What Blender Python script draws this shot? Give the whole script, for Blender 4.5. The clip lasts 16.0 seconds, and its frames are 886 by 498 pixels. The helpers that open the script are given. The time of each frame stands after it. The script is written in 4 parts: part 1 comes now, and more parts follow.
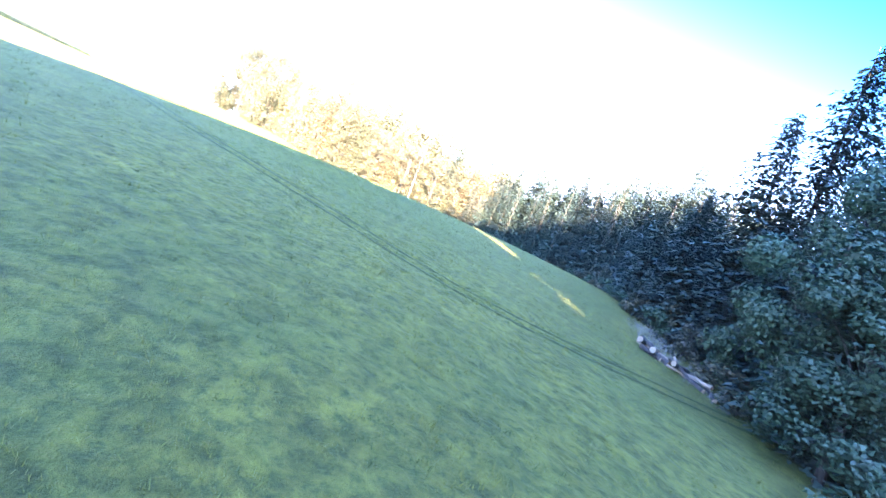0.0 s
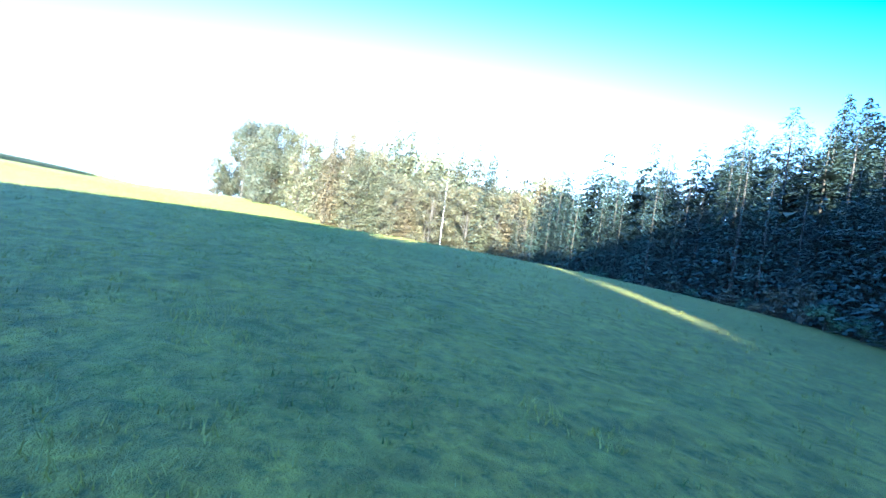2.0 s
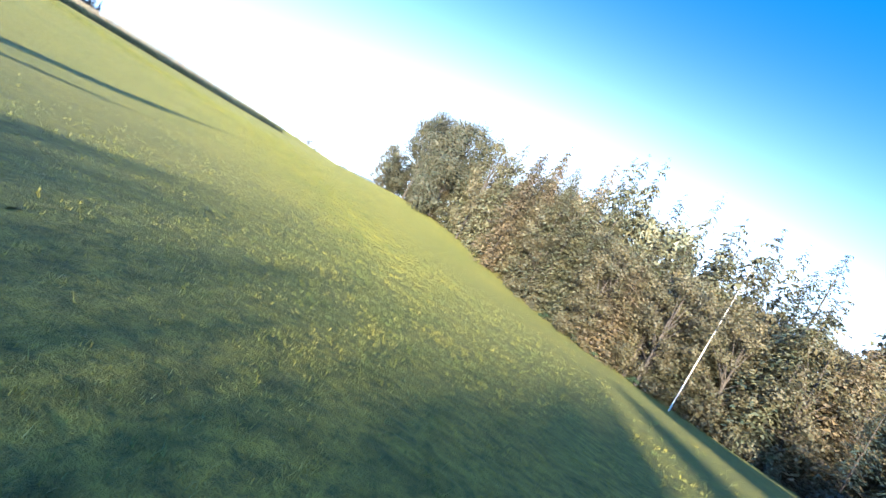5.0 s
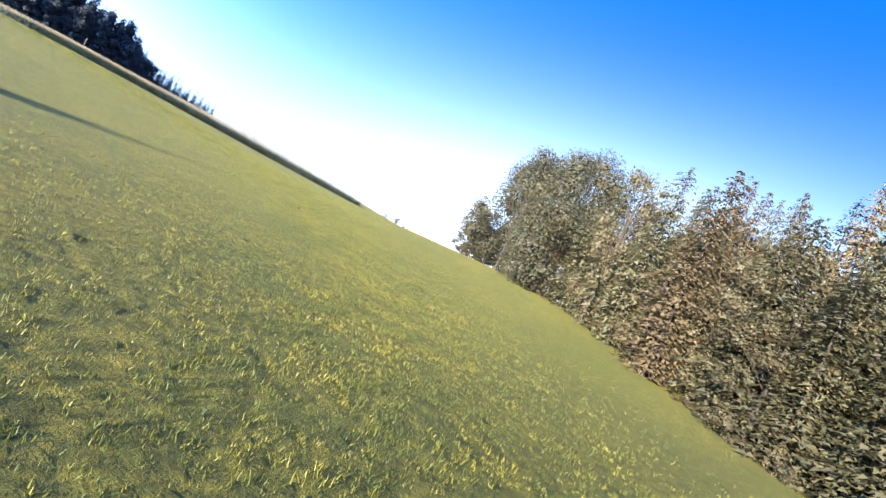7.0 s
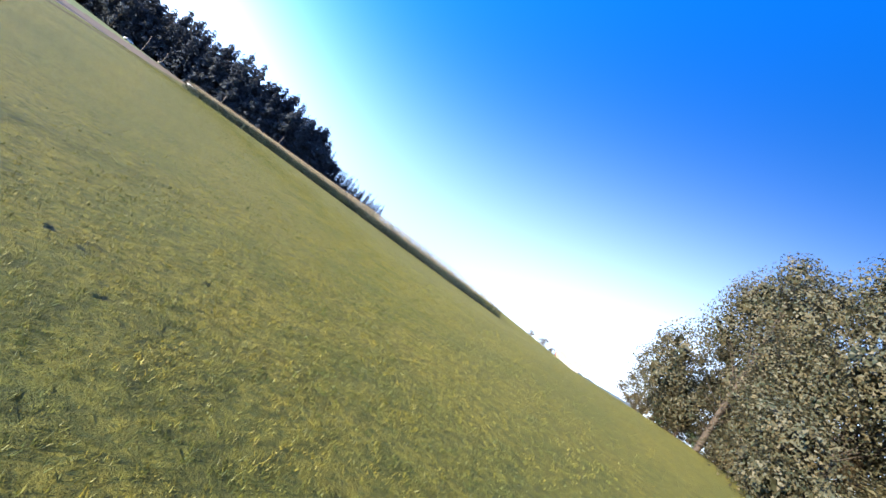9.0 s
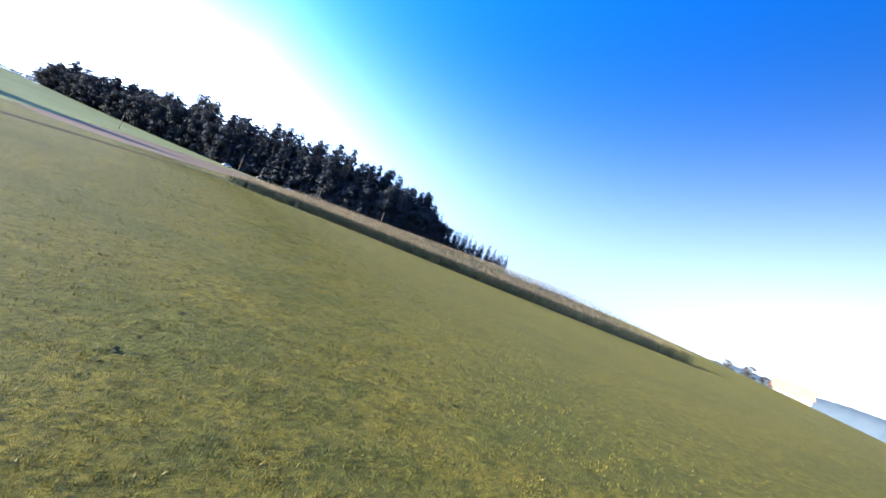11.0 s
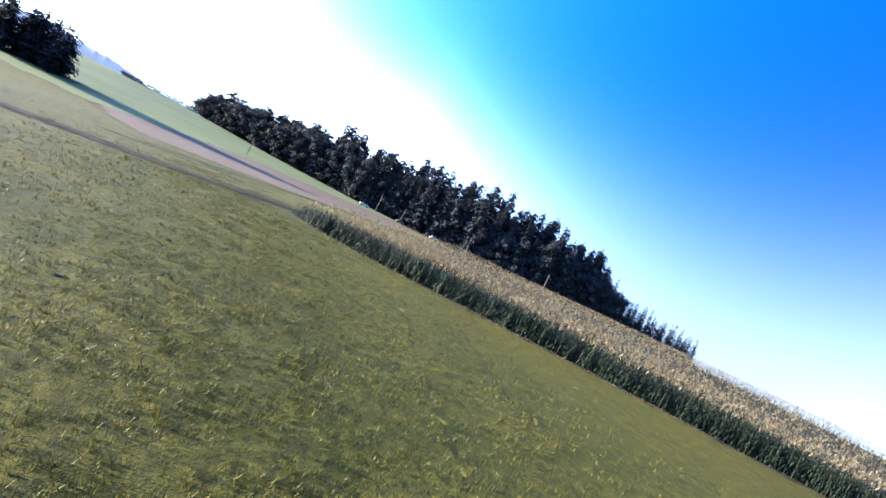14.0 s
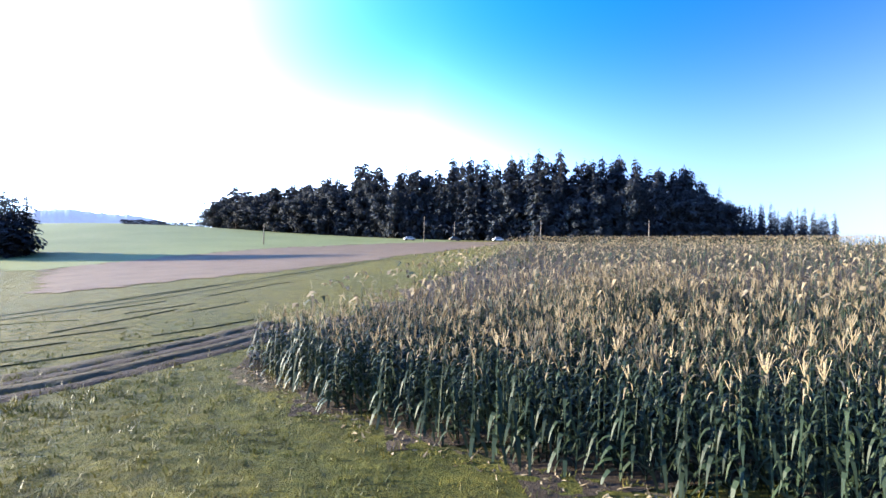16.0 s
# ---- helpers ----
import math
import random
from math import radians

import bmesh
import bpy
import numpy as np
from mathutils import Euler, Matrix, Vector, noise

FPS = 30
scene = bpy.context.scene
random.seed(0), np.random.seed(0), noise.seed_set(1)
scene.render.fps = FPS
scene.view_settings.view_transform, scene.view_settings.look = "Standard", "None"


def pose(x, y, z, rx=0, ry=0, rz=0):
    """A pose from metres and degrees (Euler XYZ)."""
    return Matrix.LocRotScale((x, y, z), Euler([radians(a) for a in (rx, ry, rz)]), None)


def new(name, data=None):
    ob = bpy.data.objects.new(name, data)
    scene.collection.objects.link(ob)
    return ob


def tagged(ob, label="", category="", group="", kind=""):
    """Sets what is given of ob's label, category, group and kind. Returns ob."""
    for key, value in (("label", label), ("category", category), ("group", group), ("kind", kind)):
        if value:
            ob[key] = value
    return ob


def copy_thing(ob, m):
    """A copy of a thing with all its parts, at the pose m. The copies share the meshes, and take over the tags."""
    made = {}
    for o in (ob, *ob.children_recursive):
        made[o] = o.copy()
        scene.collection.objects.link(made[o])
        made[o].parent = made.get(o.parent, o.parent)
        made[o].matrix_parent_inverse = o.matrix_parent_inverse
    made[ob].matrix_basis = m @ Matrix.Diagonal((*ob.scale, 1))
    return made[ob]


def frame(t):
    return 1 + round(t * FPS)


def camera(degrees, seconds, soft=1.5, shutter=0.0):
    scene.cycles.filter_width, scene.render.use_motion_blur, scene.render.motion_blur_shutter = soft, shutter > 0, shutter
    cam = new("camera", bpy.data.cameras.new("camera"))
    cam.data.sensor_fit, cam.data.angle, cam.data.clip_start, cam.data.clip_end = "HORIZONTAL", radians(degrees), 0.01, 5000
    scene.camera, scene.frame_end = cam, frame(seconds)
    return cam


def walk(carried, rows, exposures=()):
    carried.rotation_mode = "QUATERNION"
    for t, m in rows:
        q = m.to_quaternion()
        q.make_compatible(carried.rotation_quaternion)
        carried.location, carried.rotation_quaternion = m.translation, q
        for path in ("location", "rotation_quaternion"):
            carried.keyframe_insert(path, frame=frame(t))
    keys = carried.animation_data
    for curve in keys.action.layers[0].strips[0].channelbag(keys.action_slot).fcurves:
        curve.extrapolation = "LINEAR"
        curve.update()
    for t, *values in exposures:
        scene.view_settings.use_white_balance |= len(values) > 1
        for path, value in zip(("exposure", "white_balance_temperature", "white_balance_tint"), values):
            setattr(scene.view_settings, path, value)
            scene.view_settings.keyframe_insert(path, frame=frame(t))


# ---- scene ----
cam = camera(84.0, 16.0, soft=1.5)

# seconds, x, y, z, heading, pitch, bank of a small aeroplane in a long left turn
FLIGHT = [
    (0, -160.20, -127.60, -11.72, -107.60, -3.20, 22.20),
    (0.5, -156.00, -129.60, -11.83, -105.60, -2.70, 16.20),
    (1, -151.61, -131.52, -12.02, -104.48, -2.29, 18.07),
    (1.5, -147.06, -131.81, -11.78, -102.20, -1.17, 15.06),
    (2, -141.93, -131.40, -11.06, -102.01, -0.22, 8.82),
    (2.5, -137.03, -130.59, -10.08, -102.46, -0.00, 11.83),
    (3, -131.61, -129.37, -9.17, -101.93, -0.09, 25.05),
    (3.5, -124.45, -128.03, -8.37, -98.04, 0.45, 22.20),
    (4, -116.97, -127.00, -7.95, -95.16, 0.45, 23.61),
    (4.5, -110.65, -126.42, -7.98, -90.77, -0.66, 29.72),
    (5, -105.71, -126.21, -8.38, -85.31, -1.56, 29.09),
    (5.2, -103.52, -126.05, -8.54, -83.35, -1.93, 27.90),
    (7.3, -66.56, -119.45, -8.88, -67.98, 2.33, 27.92),
    (7.5, -63.73, -118.49, -8.73, -65.53, 2.89, 28.20),
    (8, -57.17, -115.74, -8.21, -60.04, 4.13, 24.59),
    (8.5, -50.95, -112.65, -7.62, -55.56, 4.92, 31.03),
    (9, -44.46, -108.79, -7.08, -49.19, 3.77, 35.33),
    (9.2, -41.91, -107.12, -6.84, -46.77, 3.75, 31.36),
    (11.3, -17.28, -83.42, -3.29, -31.49, 1.07, 22.40),
    (11.5, -15.62, -79.97, -3.07, -30.28, 0.58, 23.84),
    (12, -11.88, -70.61, -2.52, -27.03, 0.83, 26.42),
    (12.5, -8.82, -60.80, -2.17, -24.05, 1.36, 29.51),
    (13, -6.79, -50.22, -1.80, -23.20, 2.74, 29.37),
    (13.5, -5.54, -39.21, -1.52, -19.61, 1.71, 27.67),
    (14, -4.75, -28.54, -1.30, -15.86, 0.62, 26.50),
    (14.5, -4.17, -19.04, -1.10, -12.08, -0.58, 25.55),
    (15, -3.65, -11.14, -0.88, -11.18, -0.28, 26.33),
    (15.5, -3.20, -4.58, -0.68, -9.20, 0.21, 14.52),
    (16, -2.56, 1.13, -0.40, -9.60, -0.10, 1.29),
]
walk(cam, [(t, pose(x, y, z, 90 + p, 0, h) @ pose(0, 0, 0, 0, 0, b)) for t, x, y, z, h, p, b in FLIGHT],
     exposures=[(0.0, 6.9, 6600, 16), (1.0, 6.5, 6300, 12), (1.5, 6.1, 5400, -2), (2.5, 5.45, 5050, -6), (3.5, 4.85, 5250, -3), (5.0, 4.6, 6100, 6), (7.5, 4.1, 6400, 10),
                (9.0, 3.8, 6500, 10), (11.5, 3.6, 6500, 10), (14.0, 3.65, 6500, 10), (16.0, 3.75, 6500, 10)])

# ---- light ----
SUN_YAW, SUN_UP = 80.0, 9.0
sky = bpy.data.worlds.new("sky")
scene.world = sky
sky.use_nodes = True
sky_tex = sky.node_tree.nodes.new("ShaderNodeTexSky")
sky_tex.sky_type, sky_tex.sun_disc = "NISHITA", False
sky_tex.sun_elevation, sky_tex.sun_rotation = radians(SUN_UP), radians(-SUN_YAW)
sky_tex.air_density, sky_tex.dust_density, sky_tex.ozone_density = 1.0, 1.0, 3.0


def sky_math(kind, a, b=None, c=None):
    n = sky.node_tree.nodes.new("ShaderNodeMath")
    n.operation = kind
    for socket, v in zip(n.inputs, (a, b, c)):
        if isinstance(v, (int, float)):
            socket.default_value = v
        elif v is not None:
            sky.node_tree.links.new(v, socket)
    return n.outputs[0]


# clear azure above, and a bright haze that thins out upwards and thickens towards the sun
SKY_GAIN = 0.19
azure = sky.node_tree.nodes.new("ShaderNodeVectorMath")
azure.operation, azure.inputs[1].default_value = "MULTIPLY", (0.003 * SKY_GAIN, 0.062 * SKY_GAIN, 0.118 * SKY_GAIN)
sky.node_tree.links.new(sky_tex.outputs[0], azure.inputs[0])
toward = sky.node_tree.nodes.new("ShaderNodeTexCoord").outputs["Generated"]
split = sky.node_tree.nodes.new("ShaderNodeSeparateXYZ")
sky.node_tree.links.new(toward, split.inputs[0])
near_sun = sky.node_tree.nodes.new("ShaderNodeVectorMath")
near_sun.operation = "DOT_PRODUCT"
near_sun.inputs[1].default_value = (-math.sin(radians(SUN_YAW)) * math.cos(radians(SUN_UP)), math.cos(radians(SUN_YAW)) * math.cos(radians(SUN_UP)), math.sin(radians(SUN_UP)))
sky.node_tree.links.new(toward, near_sun.inputs[0])
up = sky_math("MAXIMUM", split.outputs[2], 0.0)
glow = sky_math("ADD", sky_math("MINIMUM", sky_math("EXPONENT", sky_math("MULTIPLY_ADD", near_sun.outputs["Value"], 4.5, 1.75)), 9.0), 0.5)
aureole = sky_math("MINIMUM", sky_math("EXPONENT", sky_math("MULTIPLY_ADD", near_sun.outputs["Value"], 9.0, -3.2)), 3.0)
fade = sky_math("EXPONENT", sky_math("MULTIPLY_ADD", near_sun.outputs["Value"], 1.5, 0.0))
opposite = sky_math("MINIMUM", sky_math("EXPONENT", sky_math("MULTIPLY_ADD", near_sun.outputs["Value"], -4.5, -2.95)), 2.8)
haze = sky.node_tree.nodes.new("ShaderNodeCombineXYZ")
for band, (reach, level, clear, veiled) in enumerate(((0.195, 0.222, 0.0, 0.3), (0.212, 0.246, 0.022, 0.32), (0.235, 0.268, 0.12, 0.33))):
    height, broad_up = sky_math("DIVIDE", up, reach), sky_math("DIVIDE", up, veiled)
    thin = sky_math("EXPONENT", sky_math("MULTIPLY", sky_math("MULTIPLY", height, height), -1.0))
    veil = sky_math("EXPONENT", sky_math("MULTIPLY", sky_math("MULTIPLY", broad_up, broad_up), -1.0))
    lit = sky_math("ADD", sky_math("MULTIPLY_ADD", thin, glow, aureole), sky_math("MULTIPLY", veil, opposite))
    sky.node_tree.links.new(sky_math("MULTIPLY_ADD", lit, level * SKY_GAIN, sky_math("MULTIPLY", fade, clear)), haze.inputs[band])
both_skies = sky.node_tree.nodes.new("ShaderNodeVectorMath")
both_skies.operation = "ADD"
faded = sky.node_tree.nodes.new("ShaderNodeVectorMath")
faded.operation = "SCALE"
sky.node_tree.links.new(azure.outputs[0], faded.inputs[0])
sky.node_tree.links.new(fade, faded.inputs["Scale"])
sky.node_tree.links.new(faded.outputs[0], both_skies.inputs[0])
sky.node_tree.links.new(haze.outputs[0], both_skies.inputs[1])
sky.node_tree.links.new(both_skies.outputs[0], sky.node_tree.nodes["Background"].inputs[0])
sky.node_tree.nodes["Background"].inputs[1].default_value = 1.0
sun = new("sun", bpy.data.lights.new("sun", "SUN"))
sun.data.energy, sun.data.angle, sun.data.color = 5.0, radians(0.6), (1.0, 0.87, 0.69)
sun.matrix_world = pose(0, 0, 80, 90 - SUN_UP, 0, SUN_YAW + 180)


# ---- materials ----
def material(name, rough=0.8):
    m = bpy.data.materials.new(name)
    m.use_nodes = True
    nodes, links = m.node_tree.nodes, m.node_tree.links
    b = nodes["Principled BSDF"]
    b.inputs["Roughness"].default_value = rough
    b.inputs["Specular IOR Level"].default_value = 0.25
    return m, nodes, links, b


def noise_of(nodes, links, scale, detail=4.0, vector=None, rough=0.55):
    n = nodes.new("ShaderNodeTexNoise")
    n.inputs["Scale"].default_value, n.inputs["Detail"].default_value = scale, detail
    n.inputs["Roughness"].default_value = rough
    if vector is not None:
        links.new(vector, n.inputs["Vector"])
    return n.outputs["Fac"]


def ramp(nodes, links, fac, stops):
    r = nodes.new("ShaderNodeValToRGB")
    links.new(fac, r.inputs[0])
    e = r.color_ramp.elements
    while len(e) < len(stops):
        e.new(0.5)
    for el, (at, col) in zip(e, stops):
        el.position, el.color = at, (*col, 1)
    return r.outputs[0]


def mix(nodes, links, fac, a, b, kind="MIX"):
    n = nodes.new("ShaderNodeMix")
    n.data_type, n.blend_type = "RGBA", kind
    for socket, v in ((n.inputs[0], fac), (n.inputs[6], a), (n.inputs[7], b)):
        if isinstance(v, (int, float)):
            socket.default_value = v
        elif isinstance(v, tuple):
            socket.default_value = (*v, 1)
        else:
            links.new(v, socket)
    return n.outputs[2]


def place(nodes):
    return nodes.new("ShaderNodeNewGeometry").outputs["Position"]


def bump(nodes, links, b, height, strength, distance):
    n = nodes.new("ShaderNodeBump")
    n.inputs["Strength"].default_value, n.inputs["Distance"].default_value = strength, distance
    links.new(height, n.inputs["Height"])
    links.new(n.outputs[0], b.inputs["Normal"])


def soil_like(name, stops, patch, grain, relief, rough=0.95):
    m, nodes, links, b = material(name, rough)
    b.inputs["Specular IOR Level"].default_value = 0.06
    p = place(nodes)
    coarse, fine = noise_of(nodes, links, patch, 5, p), noise_of(nodes, links, grain, 6, p, 0.7)
    both = mix(nodes, links, 0.5, coarse, fine)
    links.new(ramp(nodes, links, both, stops), b.inputs["Base Color"])
    bump(nodes, links, b, fine, 0.9, relief)
    return m


def leafy(name, dark, light, through_light, rough=0.6, shine=0.3):
    m, nodes, links, b = material(name, rough)
    g = nodes.new("ShaderNodeNewGeometry")
    info = nodes.new("ShaderNodeObjectInfo")
    a = mix(nodes, links, g.outputs["Random Per Island"], dark, light)
    n = noise_of(nodes, links, 0.35, 3, g.outputs["Position"])
    col = mix(nodes, links, 0.35, a, ramp(nodes, links, n, [(0.35, dark), (0.65, light)]))
    hsv = nodes.new("ShaderNodeHueSaturation")
    val = nodes.new("ShaderNodeMapRange")
    val.inputs[3].default_value, val.inputs[4].default_value = 0.7, 1.25
    links.new(info.outputs["Random"], val.inputs[0])
    links.new(val.outputs[0], hsv.inputs["Value"])
    links.new(col, hsv.inputs["Color"])
    links.new(hsv.outputs[0], b.inputs["Base Color"])
    b.inputs["Specular IOR Level"].default_value = shine
    t = nodes.new("ShaderNodeBsdfTranslucent")
    links.new(hsv.outputs[0], t.inputs["Color"])
    mx = nodes.new("ShaderNodeMixShader")
    mx.inputs[0].default_value = through_light
    links.new(b.outputs[0], mx.inputs[1])
    links.new(t.outputs[0], mx.inputs[2])
    links.new(mx.outputs[0], nodes["Material Output"].inputs[0])
    return m


def meadow_like(name, lush, dry, gap_shade):
    """Tufted turf: broad green and dry patches, tufts with the shade between them painted as dark gaps, and fine
    blades.
    """
    m, nodes, links, b = material(name, 0.9)
    b.inputs["Specular IOR Level"].default_value = 0.08
    b.inputs["Sheen Weight"].default_value, b.inputs["Sheen Roughness"].default_value = 0.038, 0.5
    b.inputs["Sheen Tint"].default_value = (0.66, 0.6, 0.13, 1)
    p = place(nodes)
    broad, tuft, fine = noise_of(nodes, links, 0.12, 4, p), noise_of(nodes, links, 5.0, 5, p, 0.7), noise_of(nodes, links, 22.0, 4, p, 0.7)
    mid = noise_of(nodes, links, 0.7, 3, p)
    tint = ramp(nodes, links, mix(nodes, links, 0.4, broad, mid), [(0.38, lush), (0.66, dry)])
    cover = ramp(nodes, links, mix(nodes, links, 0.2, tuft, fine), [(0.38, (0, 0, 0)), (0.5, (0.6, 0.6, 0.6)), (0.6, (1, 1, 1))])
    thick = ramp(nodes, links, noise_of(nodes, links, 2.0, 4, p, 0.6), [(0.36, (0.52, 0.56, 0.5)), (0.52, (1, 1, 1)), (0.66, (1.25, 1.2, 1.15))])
    links.new(mix(nodes, links, 1.0, mix(nodes, links, cover, gap_shade, tint), thick, "MULTIPLY"), b.inputs["Base Color"])
    bump(nodes, links, b, mix(nodes, links, 0.35, tuft, fine), 0.9, 0.2)
    return m


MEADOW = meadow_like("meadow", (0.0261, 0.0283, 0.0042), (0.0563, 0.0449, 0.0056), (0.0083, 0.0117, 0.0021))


def blade_like(name, dark, light, dry):
    m, nodes, links, b = material(name, 0.55)
    b.inputs["Specular IOR Level"].default_value = 0.1
    g = nodes.new("ShaderNodeNewGeometry")
    a = mix(nodes, links, g.outputs["Random Per Island"], dark, light)
    n = ramp(nodes, links, noise_of(nodes, links, 0.55, 4, g.outputs["Position"]), [(0.42, (0, 0, 0)), (0.62, (1, 1, 1))])
    col = mix(nodes, links, n, a, mix(nodes, links, g.outputs["Random Per Island"], light, dry))
    links.new(col, b.inputs["Base Color"])
    t = nodes.new("ShaderNodeBsdfTranslucent")
    links.new(col, t.inputs["Color"])
    mx = nodes.new("ShaderNodeMixShader")
    mx.inputs[0].default_value = 0.14
    links.new(b.outputs[0], mx.inputs[1])
    links.new(t.outputs[0], mx.inputs[2])
    links.new(mx.outputs[0], nodes["Material Output"].inputs[0])
    return m


BLADES = blade_like("grass_blades", (0.0074, 0.0149, 0.0031), (0.0341, 0.0363, 0.0050), (0.0716, 0.0559, 0.0069))
SOIL = soil_like("stubble_soil", [(0.3, (0.0522, 0.0365, 0.0241)), (0.55, (0.0763, 0.0554, 0.0365)), (0.75, (0.0972, 0.0751, 0.0480))], 0.2, 2.5, 0.1)
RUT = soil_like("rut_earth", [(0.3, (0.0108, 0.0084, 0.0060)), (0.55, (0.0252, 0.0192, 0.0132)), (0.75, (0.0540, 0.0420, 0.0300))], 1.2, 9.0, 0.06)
PALE = soil_like("pale_field", [(0.3, (0.0562, 0.0686, 0.0239)), (0.55, (0.0790, 0.0894, 0.0343)), (0.75, (0.0998, 0.1071, 0.0468))], 0.05, 1.0, 0.1)
DRY = soil_like("dry_grass", [(0.3, (0.0123, 0.0113, 0.0062)), (0.5, (0.0308, 0.0255, 0.0140)), (0.7, (0.0597, 0.0500, 0.0308))], 1.0, 8.0, 0.06)
# dark grass of the wheel marks, also painted as shade along the mown ridges
PRESS_SHADE = meadow_like("pressed_and_shade_grass", (0.0093, 0.0139, 0.0038), (0.0204, 0.0213, 0.0055), (0.0038, 0.0055, 0.0019))
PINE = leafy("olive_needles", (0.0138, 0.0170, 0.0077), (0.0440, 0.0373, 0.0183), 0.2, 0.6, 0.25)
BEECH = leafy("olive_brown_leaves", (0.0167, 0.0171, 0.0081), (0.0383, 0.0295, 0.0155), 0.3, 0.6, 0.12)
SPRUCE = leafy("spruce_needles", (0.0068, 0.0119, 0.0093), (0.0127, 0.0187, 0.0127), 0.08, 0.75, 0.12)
# blue haze and the backlit darkness of the wood are put into this colour
FARWOOD = leafy("hazed_distant_needles", (0.010, 0.013, 0.016), (0.017, 0.020, 0.023), 0.1, 0.8, 0.08)
LARCH = leafy("yellowing_needles", (0.0281, 0.0241, 0.0116), (0.0736, 0.0504, 0.0259), 0.25, 0.6, 0.25)
OAK = leafy("autumn_leaves", (0.0055, 0.0089, 0.0052), (0.0275, 0.0226, 0.0123), 0.25, 0.6, 0.12)
LEAF = leafy("green_leaves", (0.0074, 0.0161, 0.0074), (0.0211, 0.0322, 0.0161), 0.3, 0.6, 0.12)
MAIZE = leafy("maize_leaf", (0.0040, 0.0088, 0.0048), (0.0136, 0.0200, 0.0104), 0.12, 0.55, 0.1)
STRAW = leafy("maize_tassel", (0.0704, 0.0558, 0.0321), (0.1397, 0.1118, 0.0683), 0.3, 0.7, 0.15)
BARK = soil_like("bark", [(0.3, (0.009, 0.008, 0.007)), (0.6, (0.02, 0.016, 0.013)), (0.8, (0.036, 0.03, 0.025))], 2.0, 14.0, 0.03)
BIRCH = soil_like("birch_bark", [(0.38, (0.05, 0.04, 0.035)), (0.5, (0.13, 0.12, 0.105)), (0.8, (0.21, 0.2, 0.18))], 3.0, 12.0, 0.01)
TIMBER = soil_like("cut_timber", [(0.3, (0.0495, 0.0330, 0.0198)), (0.6, (0.0935, 0.0660, 0.0429)), (0.8, (0.1320, 0.1018, 0.0688))], 2.0, 12.0, 0.02)


# ---- building helpers ----
def mesh_of(name, verts, faces, mats, which=None, smooth=False):
    me = bpy.data.meshes.new(name)
    me.from_pydata(verts, [], faces)
    for m in mats:
        me.materials.append(m)
    if which is not None:
        me.polygons.foreach_set("material_index", which)
    if smooth:
        me.polygons.foreach_set("use_smooth", [True] * len(me.polygons))
    me.update()
    return me


def child(name, me, parent, label=""):
    ob = new(name, me)
    ob.parent = parent
    return tagged(ob, label=label)


# ---- terrain ----
HUMPS = [(-150, -130, 45, 3.346), (-100, -170, 45, 5.101), (-90, -120, 45, 2.491), (-40, -130, 45, -1.59), (20, -110, 45, 7.112),
         (0, -40, 40, 0.082), (60, -40, 45, -1.142), (-10, 20, 45, 2.118), (-60, 90, 60, -2.915), (30, 130, 70, -1.866), (-90, 240, 80, -0.604), (-52, -76, 32, -1.4),
         (90, 95, 50, -0.86), (60, 185, 60, -1.12), (180, 30, 70, 1.02), (18, -70, 26, -1.3), (-110, 270, 70, 6.78), (-20, 330, 80, -5.09)]


def valley(x, y, start, fall, reach):
    """How far the land sinks past a line into the next valley."""
    past = 25 * np.logaddexp(0, (x + y - start) / 25)
    return fall * (1 - np.exp(-past / reach))


def ground_z(x, y):
    z = -valley(0.78 * x, 0.62 * y, 165, 33.9, 240) - valley(x, -0.4 * y, 150, 19.5, 200) + -5.523 + 3 * 4.36 * np.tanh(x / 300) + 3 * 6.705 * np.tanh(y / 300)
    for a, b, s, h in HUMPS:
        z = z + h * np.exp(-((x - a) ** 2 + (y - b) ** 2) / (2 * s * s))
    return z


def gz(x, y):
    return float(ground_z(np.float64(x), np.float64(y)))


def sheet(xs, ys, lift, name, mat, keep=None):
    gx, gy = np.meshgrid(xs, ys)
    z = ground_z(gx, gy) + lift
    v = np.stack([gx, gy, z], -1).reshape(-1, 3)
    n, m = len(xs), len(ys)
    i = (np.arange(m - 1)[:, None] * n + np.arange(n - 1)).ravel()
    f = np.stack([i, i + 1, i + n + 1, i + n], 1)
    if keep is not None:
        c = v[f].mean(1)
        f = f[keep(c[:, 0], c[:, 1])]
    return new(name, mesh_of(name, v.tolist(), f.tolist(), [mat], smooth=True))


def spread(lo, hi, near_lo, near_hi, step, far):
    mid = np.arange(near_lo, near_hi, step)
    k = np.arange(1, far + 1) / far
    return np.concatenate([near_lo - (near_lo - lo) * k[::-1] ** 3, mid, near_hi + (hi - near_hi) * k ** 3])


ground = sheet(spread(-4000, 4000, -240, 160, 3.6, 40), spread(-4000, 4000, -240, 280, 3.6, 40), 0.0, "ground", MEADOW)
tagged(ground, "rolling meadow of short green and yellowed grass", "meadow", kind="structure")


